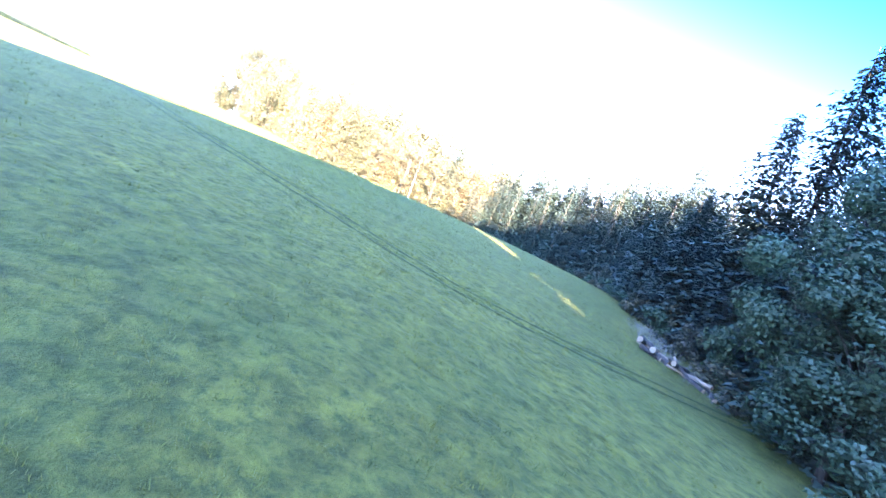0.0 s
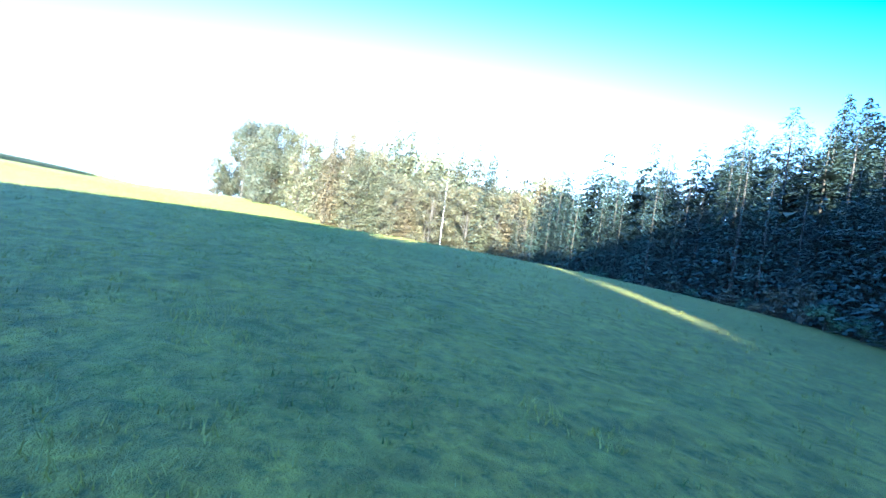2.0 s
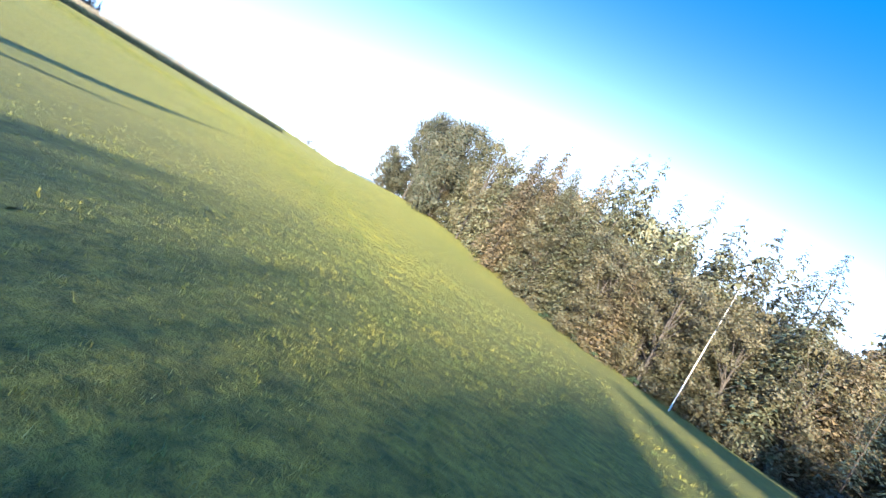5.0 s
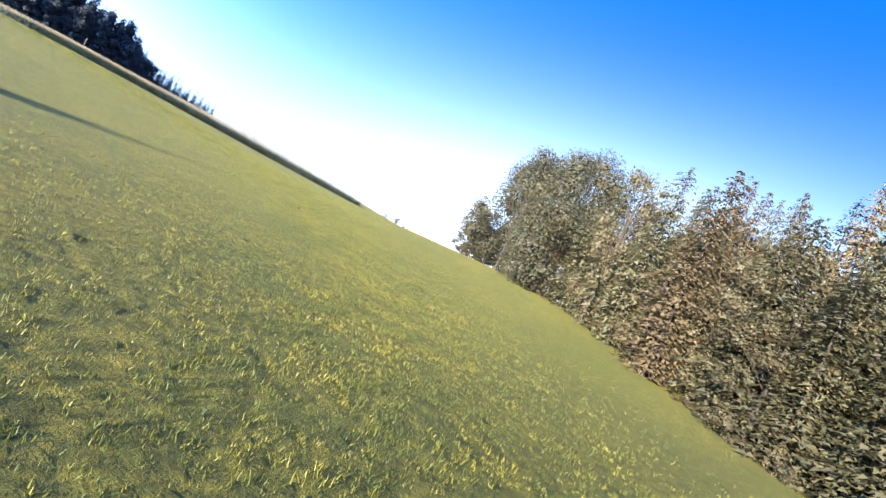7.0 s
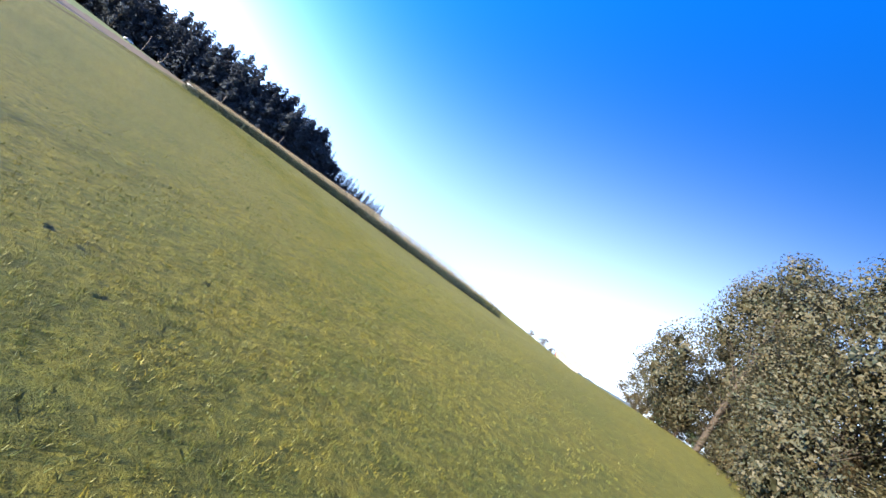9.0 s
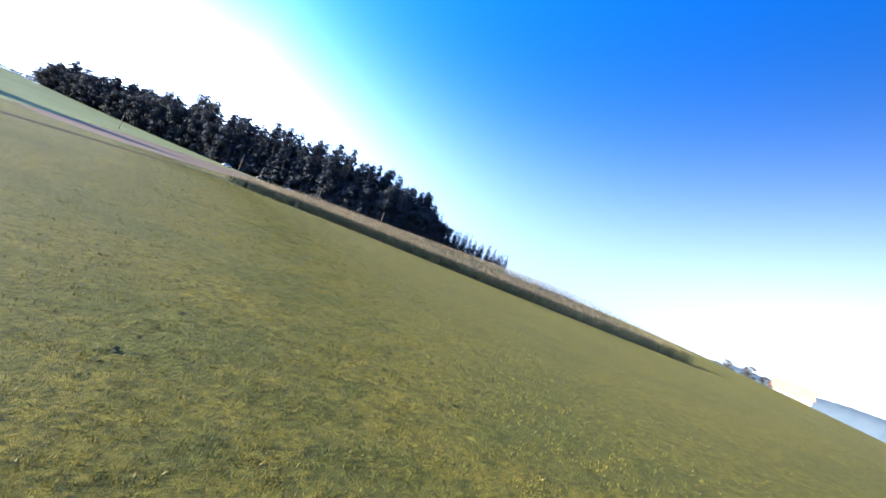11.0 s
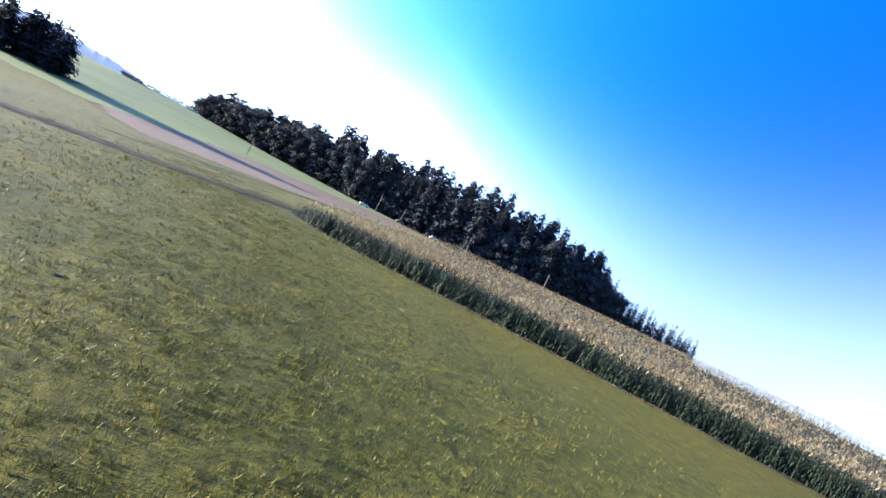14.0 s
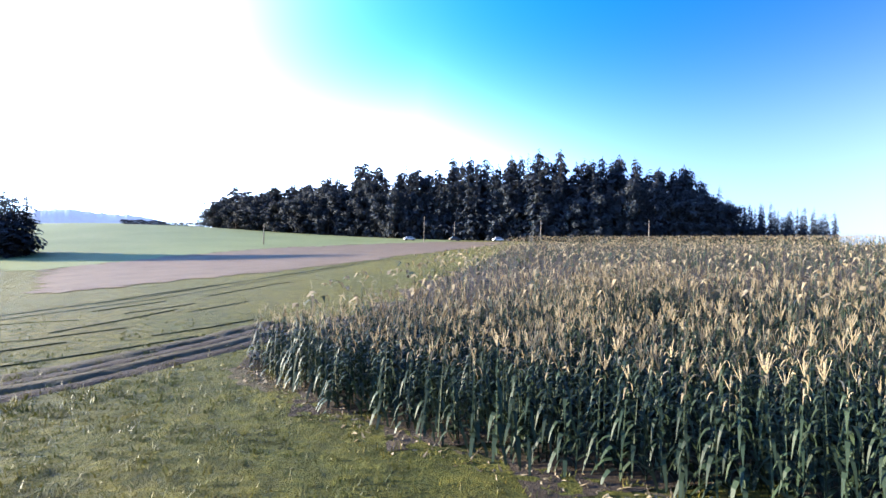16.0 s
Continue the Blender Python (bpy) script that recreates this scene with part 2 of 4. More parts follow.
def ribbon(name, line, width, lift, mat, wobble=0.0, step=0.6, seed=1):
    """A strip that follows the ground along a line of points."""
    rng = random.Random(seed)
    v, f, pts = [], [], []
    for (x0, y0), (x1, y1) in zip(line, line[1:]):
        n = max(1, round(math.hypot(x1 - x0, y1 - y0) / step))
        pts += [(x0 + (x1 - x0) * k / n, y0 + (y1 - y0) * k / n) for k in range(n)]
    pts.append(line[-1])
    for k, (x, y) in enumerate(pts):
        xa, ya = pts[max(0, k - 1)]
        xb, yb = pts[min(len(pts) - 1, k + 1)]
        d = math.hypot(xb - xa, yb - ya)
        nx, ny = -(yb - ya) / d, (xb - xa) / d
        for c in (-1.0, -0.4, 0.4, 1.0):
            q = c * width / 2 * (1 + rng.uniform(-wobble, wobble))
            px, py = x + nx * q, y + ny * q
            v.append((px, py, gz(px, py) + (lift if abs(c) < 0.9 else -0.01)))
        if k:
            b = 4 * k
            f += [(b - 4 + j, b - 3 + j, b + 1 + j, b + j) for j in range(3)]
    return new(name, mesh_of(name, v, f, [mat], smooth=True))


def offset(line, d):
    out = []
    for k, (x, y) in enumerate(line):
        xa, ya = line[max(0, k - 1)]
        xb, yb = line[min(len(line) - 1, k + 1)]
        n = math.hypot(xb - xa, yb - ya)
        out.append((x - (yb - ya) / n * d, y + (xb - xa) / n * d))
    return out


# stubble strip and paler fields beyond the track
SOIL_AREA = [(-26, 42), (-12, 64), (4.4, 98.6), (37.5, 142), (48, 168), (24.6, 166), (-26.8, 136), (-43, 115), (-52, 90)]
PALE_AREA = [(-52, 88), (-43, 115.3), (-26.8, 136.3), (24.6, 166.3), (40, 185), (0, 205), (-75, 244), (-160, 330), (-260, 330), (-170, 110)]


def inside(poly, ragged=0.0):
    def test(x, y):
        hit = np.zeros(x.shape, bool)
        x, y = x + ragged * (np.sin(y * 1.7) + np.sin(y * 0.61 + x)), y + ragged * (np.sin(x * 1.3) + np.sin(x * 0.47 + 2))
        for (x0, y0), (x1, y1) in zip(poly, poly[1:] + poly[:1]):
            cross = (y0 > y) != (y1 > y)
            hit ^= cross & (x < (x1 - x0) * (y - y0) / (y1 - y0 + 1e-12) + x0)
        return hit
    return test


tagged(sheet(np.arange(-60, 60, 1.0), np.arange(36, 180, 1.0), 0.05, "stubble_field", SOIL, inside(SOIL_AREA, 0.7)), "strip of bare brown stubble soil", "field", kind="structure")
tagged(sheet(np.arange(-280, 60, 3.0), np.arange(70, 350, 3.0), 0.04, "pasture", PALE, inside(PALE_AREA, 0.9)), "pale green pasture beyond the stubble", "field", kind="structure")

# wheel ruts beside the maize and pressed tracks in the meadow
LANE = [(-5.0, 22.5), (-7.2, 19.3), (-10.2, 16.2), (-15.0, 13.2), (-22.0, 10.0), (-34.0, 5.0), (-60.0, -6.0)]
for k, d in enumerate((-0.75, 0.75)):
    tagged(ribbon("wheel_rut", offset(LANE, d), 0.86, 0.04, RUT, 0.3, 0.35, 3 + k), "bare earth wheel rut in the meadow", "track", "ruts of the farm lane", "structure")
tagged(ribbon("lane_verge", LANE, 0.8, 0.09, DRY, 0.25, 0.35, 9), "dry trodden grass between the wheel ruts", "track", kind="structure")
tagged(ribbon("lane_verge", offset(LANE, -1.6), 1.0, 0.07, DRY, 0.45, 0.35, 10), "dry trodden grass along the wheel ruts", "track", kind="structure")
for k, d in enumerate((0.0, 1.9)):
    tagged(ribbon("wheel_rut", offset([(-21, 26.5), (-14.6, 35.4), (-9.7, 49.8), (-1.4, 79.1), (16.9, 104.6), (40, 135)], d), 0.34, 0.03, PRESS_SHADE, 0.5, 0.8, 13 + k), "narrow dark wheel rut along the maize", "track", "ruts of the farm lane", "structure")
# dark strips stand in for the shaded sides of the mown ridges
SWATH_SHADES = [[(-21.6, 28.4), (-20.1, 31.2), (-17.8, 34.6), (-16.0, 39.3), (-12.4, 47.7), (-10.3, 53.4), (-1.3, 81.3)], [(-16.4, 29.8), (-15.2, 31.3), (-14.0, 33.1)], [(-14.2, 28.3), (-12.8, 29.8), (-11.8, 31.2)],
          [(-19.6, 26.4), (-17.6, 26.9), (-15.6, 26.8)], [(-17.4, 21.9), (-14.9, 22.2), (-12.2, 23.9)], [(-10.4, 21.7), (-8.8, 22.8), (-7.2, 24.4)], [(-16.6, 19.4), (-14.4, 20.6), (-13.2, 21.4)],
          [(-15.0, 23.6), (-13.2, 26.4), (-12.0, 28.9)], [(-13.4, 18.0), (-11.1, 19.3), (-8.6, 21.2)], [(-11.0, 27.7), (-9.9, 29.3), (-8.8, 31.2)], [(-24.6, 23.4), (-22.4, 24.2), (-20.2, 25.6)], [(-12.2, 34.8), (-10.6, 38.4), (-8.2, 44.0)]]
for k, line in enumerate(SWATH_SHADES):
    tagged(ribbon("mown_swath", line, 0.13, 0.035, PRESS_SHADE, 0.75, 0.4, 43 + k), "dark strip painted as the shaded side of a mown ridge", "track", "mown swaths by the lane", "structure")
PRESSED = [(-112.0, -109.5), (-124.3, -116.8), (-134.0, -122.3), (-139.8, -126.8), (-143.4, -129.8), (-145.3, -131.4), (-146.7, -132.9), (-147.6, -134.5), (-148.2, -136.3), (-148.6, -138.2), (-149.0, -140.5), (-149.4, -144.0)]
for k, d in enumerate((-0.02, -0.8)):
    tagged(ribbon("pressed_track", offset(PRESSED, d), 0.22, 0.03, PRESS_SHADE, 0.3, 0.3, 23 + k), "pressed dark wheel mark across the meadow", "track", "wheel marks in the meadow", "structure")

# ---- trees ----
def tube(path, radii, sides=7):
    v, f = [], []
    for k, (p, r) in enumerate(zip(path, radii)):
        for s in range(sides):
            a = 2 * math.pi * s / sides
            v.append((p[0] + r * math.cos(a), p[1] + r * math.sin(a), p[2]))
        if k:
            b = k * sides
            for s in range(sides):
                f.append((b - sides + s, b - sides + (s + 1) % sides, b + (s + 1) % sides, b + s))
    return v, f


def spruce_crown(rng, h, r, whorls, per, bare, slim, teeth=5, broad=1.0, fine=1.0):
    """Whorls of drooping comb-like fronds, long below and short at the tip."""
    v, f = [], []
    for w in range(whorls):
        u = w / (whorls - 1)
        z = h * (bare + (0.995 - bare) * u)
        reach = r * ((1 - u) ** slim * 0.95 + 0.04) * rng.uniform(0.75, 1.15) * min(1.0, 0.6 + 2.2 * u)
        n = max(4, int(per * (1 - 0.45 * u)))
        for k in range(n):
            a = 2 * math.pi * (k + rng.uniform(-0.4, 0.4)) / n + w * 1.3
            L = reach * rng.uniform(0.5, 1.2) + 0.1
            droop, rise = rng.uniform(0.15, 0.5), rng.uniform(-0.05, 0.3)
            ca, sa = math.cos(a), math.sin(a)
            wide = broad * (L * rng.uniform(0.18, 0.32) + 0.16)
            zz = z + rng.uniform(-0.6, 0.6) * h / whorls
            base = len(v)
            for j in range(teeth + 1):
                t = 0.06 + 0.96 * j / teeth
                v.append((L * t * ca, L * t * sa, zz + rise * L * t - droop * L * t * t * 1.4))
            for j in range(2 * teeth + 3 if teeth > 3 else 0):
                t, sx = rng.uniform(0.03, 1.05), rng.choice((-1, 1))
                q = sx * wide * (0.55 + 1.3 * t * max(0.0, 1.05 - t)) * rng.uniform(0.0, 1.1)
                size = (0.1 * L + 0.16) * rng.uniform(0.6, 1.3) * fine
                ahead, turn = size * rng.uniform(0.5, 1.0), sx * size * rng.uniform(0.1, 0.9)
                px, py, pz = L * t * ca - q * sa, L * t * sa + q * ca, zz + rise * L * t - droop * L * t * t * 1.4 - abs(q) * rng.uniform(0.1, 0.6)
                fx, fy, fz = ahead * ca - turn * sa, ahead * sa + turn * ca, -size * rng.uniform(0.0, 0.8)
                wx, wy, wz = -fy * 0.35 / fine, fx * 0.35 / fine, size * rng.uniform(-0.25, 0.25)
                tip = len(v)
                v.extend([(px + fx, py + fy, pz + fz), (px - wx, py - wy, pz - wz), (px + wx, py + wy, pz + wz)])
                f.append((tip, tip + 1, tip + 2))
            for side in (-1, 1):
                for j in range(teeth if teeth <= 3 else 0):
                    t = 0.06 + 0.96 * (j + rng.uniform(0.7, 1.3)) / teeth
                    q = side * wide * (0.55 + 1.3 * t * (1.05 - t)) * rng.uniform(0.6, 1.3)
                    tip = len(v)
                    v.append((L * t * ca - q * sa, L * t * sa + q * ca, zz + rise * L * t - droop * L * t * t * 1.4 - abs(q) * rng.uniform(0.2, 1.0)))
                    f.append((base + j, tip, base + j + 1))
    return v, f


def leaf_crown(rng, h, r, lobes, leaves, size, low, lobe=(0.26, 0.46)):
    """Leaf sprays scattered on the skins of overlapping lobes."""
    v, f, hubs = [], [], []
    for k in range(lobes):
        u = low + (0.88 - low) * (k + rng.random()) / lobes
        a, d = rng.uniform(0, 6.283), r * rng.uniform(0.3, 0.8) * (1.0 - 0.9 * max(0.0, u - 0.5))
        hubs.append((d * math.cos(a), d * math.sin(a), h * u, r * rng.uniform(*lobe)))
    hubs.append((0, 0, h * 0.86, r * lobe[1] * 0.8))
    for x, y, z, s in hubs:
        for k in range(10):
            n = Vector((rng.gauss(0, 1), rng.gauss(0, 1), rng.gauss(0, 1))).normalized()
            c, t = Vector((x, y, z)) + n * s * rng.uniform(0.05, 0.5), n.orthogonal().normalized()
            b, q = n.cross(t), s * rng.uniform(0.16, 0.3)
            base = len(v)
            v.extend([tuple(c - t * q), tuple(c - b * q * 0.7), tuple(c + t * q), tuple(c + b * q * 0.7)])
            f.append((base, base + 1, base + 2, base + 3))
    for k in range(leaves):
        x, y, z, s = hubs[rng.randrange(len(hubs))]
        n = Vector((rng.gauss(0, 1), rng.gauss(0, 1), rng.gauss(0.15, 1))).normalized()
        c = Vector((x, y, z)) + n * s * rng.uniform(0.35, 1.15) ** 0.6
        t = n.orthogonal().normalized()
        t = (Matrix.Rotation(rng.uniform(0, 6.283), 3, n) @ t + n * rng.uniform(-0.9, 0.9)).normalized()
        b = n.cross(t).normalized()
        L, W = size * rng.uniform(0.5, 1.2), size * rng.uniform(0.35, 0.75)
        base = len(v)
        v.extend([tuple(c - t * L), tuple(c + t * L * 0.6 - b * W), tuple(c + t * L * 0.7 + b * W + n * 0.2 * L)])
        f.append((base, base + 1, base + 2))
    return v, f, hubs


RAW = {}


def conifer(name, seed, h, r, label, foliage, whorls=30, per=14, bare=0.06, slim=0.7, bark=None, teeth=5, broad=1.0, stout=1.0, fine=1.0):
    rng = random.Random(seed)
    ob = new(name)
    lean = rng.uniform(-0.02, 0.02) * h
    v, f = tube([(0, 0, -0.6), (lean * 0.2, 0, h * 0.3), (lean * 0.6, 0, h * 0.7), (lean, 0, h)], [h * 0.009 * stout, h * 0.007 * stout, h * 0.004 * stout, 0.02])
    child("trunk", mesh_of("trunk", v, f, [bark or BARK], smooth=True), ob)
    v, f = spruce_crown(rng, h, r, whorls, per, bare, slim, teeth, broad, fine)
    RAW[ob] = (np.array(v), f, [0] * len(f))
    child("crown", mesh_of("crown", v, f, [foliage]), ob)
    return tagged(ob, label, "tree")


def broadleaf(name, seed, h, r, label, foliage, lobes=18, leaves=6500, size=0.3, low=0.15, bark=None, kind="tree", lobe=(0.26, 0.46)):
    rng = random.Random(seed)
    ob = new(name)
    v, f, hubs = leaf_crown(rng, h, r, lobes, leaves, size, low, lobe)
    RAW[ob] = (np.array(v), f, [0] * len(f))
    tv, tf = tube([(0, 0, -0.5), (0.1, 0, h * 0.25), (0.2, 0.2, h * 0.55), (0, 0, h * 0.8)], [h * 0.015, h * 0.012, h * 0.008, 0.03])
    for x, y, z, s in hubs:
        b0 = len(tv)
        lv, lf = tube([(0.1, 0, z * 0.6), (x * 0.5, y * 0.5, z * 0.82), (x, y, z)], [h * 0.004, h * 0.003, 0.015], 5)
        tv.extend(lv)
        tf.extend([tuple(i + b0 for i in face) for face in lf])
    child("trunk", mesh_of("trunk", tv, tf, [bark or BARK], smooth=True), ob)
    child("crown", mesh_of("crown", v, f, [foliage]), ob)
    return tagged(ob, label, kind)


def plant(proto, x, y, tall=1.0, wide=1.0, turn=0.0, group="", tilt=0.0):
    ob = copy_thing(proto, pose(x, y, gz(x, y) - 0.1, tilt, 0, turn))
    ob.scale = (wide, wide, tall)
    return tagged(ob, group=group)


spruces = [conifer("spruce_tree", 10 + k, 24, 3.9, "dark green spruce with drooping branches", SPRUCE, 31, 12, 0.02, 0.62, broad=2.1) for k in range(4)]
poles_sp = [conifer("spruce_tree", 20 + k, 27, 3.0, "tall spruce with bare lower trunk", SPRUCE, 30, 13, 0.22, 0.6, broad=2.1) for k in range(3)]
larches = [conifer("larch_tree", 30 + k, 20, 4.0, "yellowing larch in low sunlight", LARCH, 38, 17, 0.03, 0.6, teeth=4, broad=0.9) for k in range(2)]
pines = [conifer("spruce_tree", 35 + k, 20, 4.2, "bushy olive-green conifer in low sunlight", PINE, 35, 16, 0.02, 0.5, teeth=4, broad=0.9) for k in range(3)]
oaks = [broadleaf("oak_tree", 50 + k, 18, 6.6, "broad oak with browning autumn leaves", OAK, 46, 46000, 0.145, 0.05, lobe=(0.25, 0.38)) for k in range(2)]
beeches = [broadleaf("beech_tree", 55 + k, 17, 5.0, "dense broadleaf tree with olive and brown leaves", BEECH, 34, 7000, 0.16, 0.04, lobe=(0.2, 0.34)) for k in range(3)]
greens = [broadleaf("maple_tree", 60 + k, 12, 3.8, "round green broadleaf tree in shade", LEAF, 30, 22000, 0.12, 0.06, lobe=(0.2, 0.36)) for k in range(2)]
shrubs = [broadleaf("shrub", 70 + k, 2.6, 1.5, "low tangled shrub at the forest edge", (LEAF, OAK, BEECH)[k], 8, 750, 0.15, 0.1, kind="shrub") for k in range(3)]
near_spruces = [conifer("spruce_tree", 15 + k, 19, 3.6, "dark spruce with hanging needled twigs", SPRUCE, 48, 18, 0.02, 0.6, teeth=7, broad=0.6, fine=0.7) for k in range(2)]
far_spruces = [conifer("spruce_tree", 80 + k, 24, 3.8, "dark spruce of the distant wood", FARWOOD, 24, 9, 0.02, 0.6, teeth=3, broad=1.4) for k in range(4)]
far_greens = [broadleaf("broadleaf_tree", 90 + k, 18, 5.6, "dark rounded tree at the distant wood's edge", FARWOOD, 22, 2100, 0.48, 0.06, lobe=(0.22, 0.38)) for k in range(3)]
shade_spruces = [conifer("spruce_tree", 110 + k, 24, 4.2, "tall spruce", SPRUCE, 26, 9, 0.02, 0.42, teeth=2, broad=4.2) for k in range(3)]
birches = [conifer("birch_tree", 98, 17, 1.9, "thin leaning birch with pale bark", BEECH, 14, 6, 0.55, 0.5, bark=BIRCH, stout=0.55)]
protos = near_spruces + spruces + poles_sp + larches + pines + oaks + beeches + greens + shrubs + far_spruces + far_greens + birches + shade_spruces


def along(points, step):
    out = []
    for (x0, y0), (x1, y1) in zip(points, points[1:]):
        d = math.hypot(x1 - x0, y1 - y0)
        n = max(1, round(d / step))
        for k in range(n):
            out.append((x0 + (x1 - x0) * k / n, y0 + (y1 - y0) * k / n, -(y1 - y0) / d, (x1 - x0) / d))
    return out


def scatter(name, kinds, spots, mats):
    """Many plants joined into one mesh; spots: x, y, height, width, turn."""
    vs, fs, ws, n = [], [], [], 0
    for k, (x, y, h, wide, a) in enumerate(spots):
        pv, pf, pw = kinds[k % len(kinds)]
        c, s = math.cos(a) * wide, math.sin(a) * wide
        q = pv @ np.array([[c, s, 0], [-s, c, 0], [0, 0, h]]) + (x, y, gz(x, y))
        vs.append(q)
        fs.extend([tuple(i + n for i in face) for face in pf])
        ws.extend(pw)
        n += len(pv)
    return mesh_of(name, np.concatenate(vs).tolist(), fs, mats, ws)


def massed(name, label, kinds, spots, mat):
    """Crowns too far back to be told apart, joined."""
    return tagged(new(name, scatter(name, [RAW[k] for k in kinds], spots, [mat])), label, "wood", kind="stuff")


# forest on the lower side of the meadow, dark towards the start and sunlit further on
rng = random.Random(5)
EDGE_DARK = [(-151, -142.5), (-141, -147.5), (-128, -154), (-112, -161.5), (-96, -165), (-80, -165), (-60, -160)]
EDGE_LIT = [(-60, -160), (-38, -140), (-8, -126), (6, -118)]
deep_dark, deep_lit = [], []
for row, (off, step) in enumerate(((1.0, 3.2), (4.5, 3.8), (9.0, 4.6), (13.0, 4.0), (18.0, 4.5), (24.0, 5.0))):
    for x, y, nx, ny in along(EDGE_DARK, step):
        x, y = x - nx * off + rng.uniform(-1.4, 1.4), y - ny * off + rng.uniform(-1.4, 1.4)
        bare = rng.random() < (0.07 if row < 2 else 0.12) and -130 < x < -76
        small = 0.5 if row == 0 and not bare else 0.8 if row == 1 else 0.95
        tall, wide, turn = small * rng.uniform(0.8, 1.15), rng.uniform(0.9, 1.25), rng.uniform(0, 360)
        if row < 3:
            kind = rng.choice(poles_sp if bare else spruces)
            if row < 2 and x < -114:
                kind, wide = near_spruces[row], wide * 0.9
            top = 13.5 if x < -120 else 17.0 if x < -108 else 19.5
            tall = min(tall, top * rng.uniform(0.85, 1.0) / (27 if bare else 24))
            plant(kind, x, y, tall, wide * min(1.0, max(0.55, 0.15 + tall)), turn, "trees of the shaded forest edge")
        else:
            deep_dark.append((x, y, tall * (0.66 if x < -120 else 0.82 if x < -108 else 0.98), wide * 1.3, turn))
    for x, y, nx, ny in along(EDGE_LIT, step):
        x, y = x - nx * off + rng.uniform(-1.4, 1.4), y - ny * off + rng.uniform(-1.4, 1.4)
        kind = rng.choice(beeches + beeches + beeches + pines + larches if row < 2 and x > -72 else pines + pines + larches + beeches + spruces[:1])
        tall, wide, turn = (0.78, 1.0, 1.1, 1.1, 1.1, 1.1)[row] * (1.25 if x > -24 else 1.0) * rng.uniform(0.8, 1.12), rng.uniform(0.9, 1.2), rng.uniform(0, 360)
        if row < 3:
            tall = min(tall, rng.uniform(20.5, 24.0) * (1.2 if x > -62 else 1.0) / RAW[kind][0][:, 2].max())
            plant(kind, x, y, tall, wide, turn, "trees of the sunlit forest edge")
        else:
            deep_lit.append((x, y, tall * 0.95, wide * 1.2, turn))
deep_lit += [(x, y, h, 1.15, x * 0.7) for x, y, h in ((27, -119, 1.05), (35, -113, 1.1), (43, -105, 1.0), (30, -108, 0.95), (40, -98, 0.85), (20, -124, 1.0), (12, -121, 0.95))]
for off in (7.5, 11.0):
    for x, y, nx, ny in along(EDGE_DARK, 3.1):
        if x > -110:
            deep_dark.append((x - nx * off + rng.uniform(-1, 1), y - ny * off + rng.uniform(-1, 1), rng.uniform(0.6, 0.82), rng.uniform(1.1, 1.4), rng.uniform(0, 6.28)))
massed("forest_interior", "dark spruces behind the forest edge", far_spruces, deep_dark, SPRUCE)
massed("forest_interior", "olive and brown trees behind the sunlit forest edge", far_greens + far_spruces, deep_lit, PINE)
for x, y, kind, tall, wide in ((9, -110, oaks[0], 1.42, 1.55), (22, -100, oaks[1], 1.45, 1.5), (34, -89, beeches[0], 0.8, 0.95), (33, -104, oaks[0], 1.25, 1.1), (16, -106, beeches[1], 0.75, 1.0),
                               (28, -94, beeches[2], 0.7, 1.0), (20, -114, beeches[0], 1.1, 1.1), (4, -117, pines[2], 1.2, 1.1), (-2, -119, beeches[1], 1.45, 1.15), (-8, -123, pines[0], 1.2, 1.1), (-17, -127, larches[0], 1.15, 1.2), (-27, -138, pines[1], 1.1, 1.0),
                               (-53, -158, spruces[1], 0.95, 1.0), (-76, -187, poles_sp[0], 0.95, 0.9), (-85, -186, poles_sp[1], 0.9, 1.0), (-92, -188, spruces[2], 1.05, 1.2), (-102, -185, spruces[3], 0.98, 1.1), (-112, -181, spruces[0], 1.0, 1.1)):
    plant(kind, x, y, tall, wide, x * 7 % 360, "trees of the sunlit forest edge" if x > -60 else "trees of the shaded forest edge")
for x, y, kind, tall, wide in ((6.5, -113.5, pines[0], 0.48, 0.75), (12.5, -107.5, beeches[1], 0.5, 0.8), (3, -117.5, pines[1], 0.6, 0.8), (18, -102.5, pines[2], 0.42, 0.7), (9.5, -111, larches[1], 0.4, 0.65), (24.5, -97, beeches[0], 0.42, 0.8), (27.5, -95, pines[1], 0.38, 0.8), (33, -90.5, beeches[2], 0.36, 0.75)):
    plant(kind, x, y, tall, wide, x * 31 % 360, "trees of the sunlit forest edge")
for x, y, tall in ((-138.6, -150.4, 0.75), (-142.4, -149.6, 0.9), (-145.6, -149.0, 0.95), (-106.5, -173.0, 1.1), (-109.5, -171.5, 1.02)):
    plant(near_spruces[0], x, y, tall, 0.95, x * 40 % 360, "trees of the shaded forest edge")
plant(greens[0], -148.6, -144.2, 0.85, 0.9, 20)
plant(greens[1], -152.0, -141.5, 0.55, 0.8, 80)
plant(birches[0], -56, -149, 0.95, 1.0, 250, tilt=9)
plant(birches[0], -91.5, -180.5, 1.0, 1.0, 120, tilt=5)
for x, y, nx, ny in along([(-157, -138.5)] + EDGE_DARK + EDGE_LIT[1:] + [(20, -103), (36, -86)], 2.2):
    if rng.random() < 0.8:
        plant(rng.choice(shrubs), x + nx * rng.uniform(-0.6, 1.6), y + ny * rng.uniform(-0.6, 1.6), rng.uniform(0.25, 0.9), rng.uniform(0.5, 1.1), rng.uniform(0, 360), "shrubs along the forest edge")

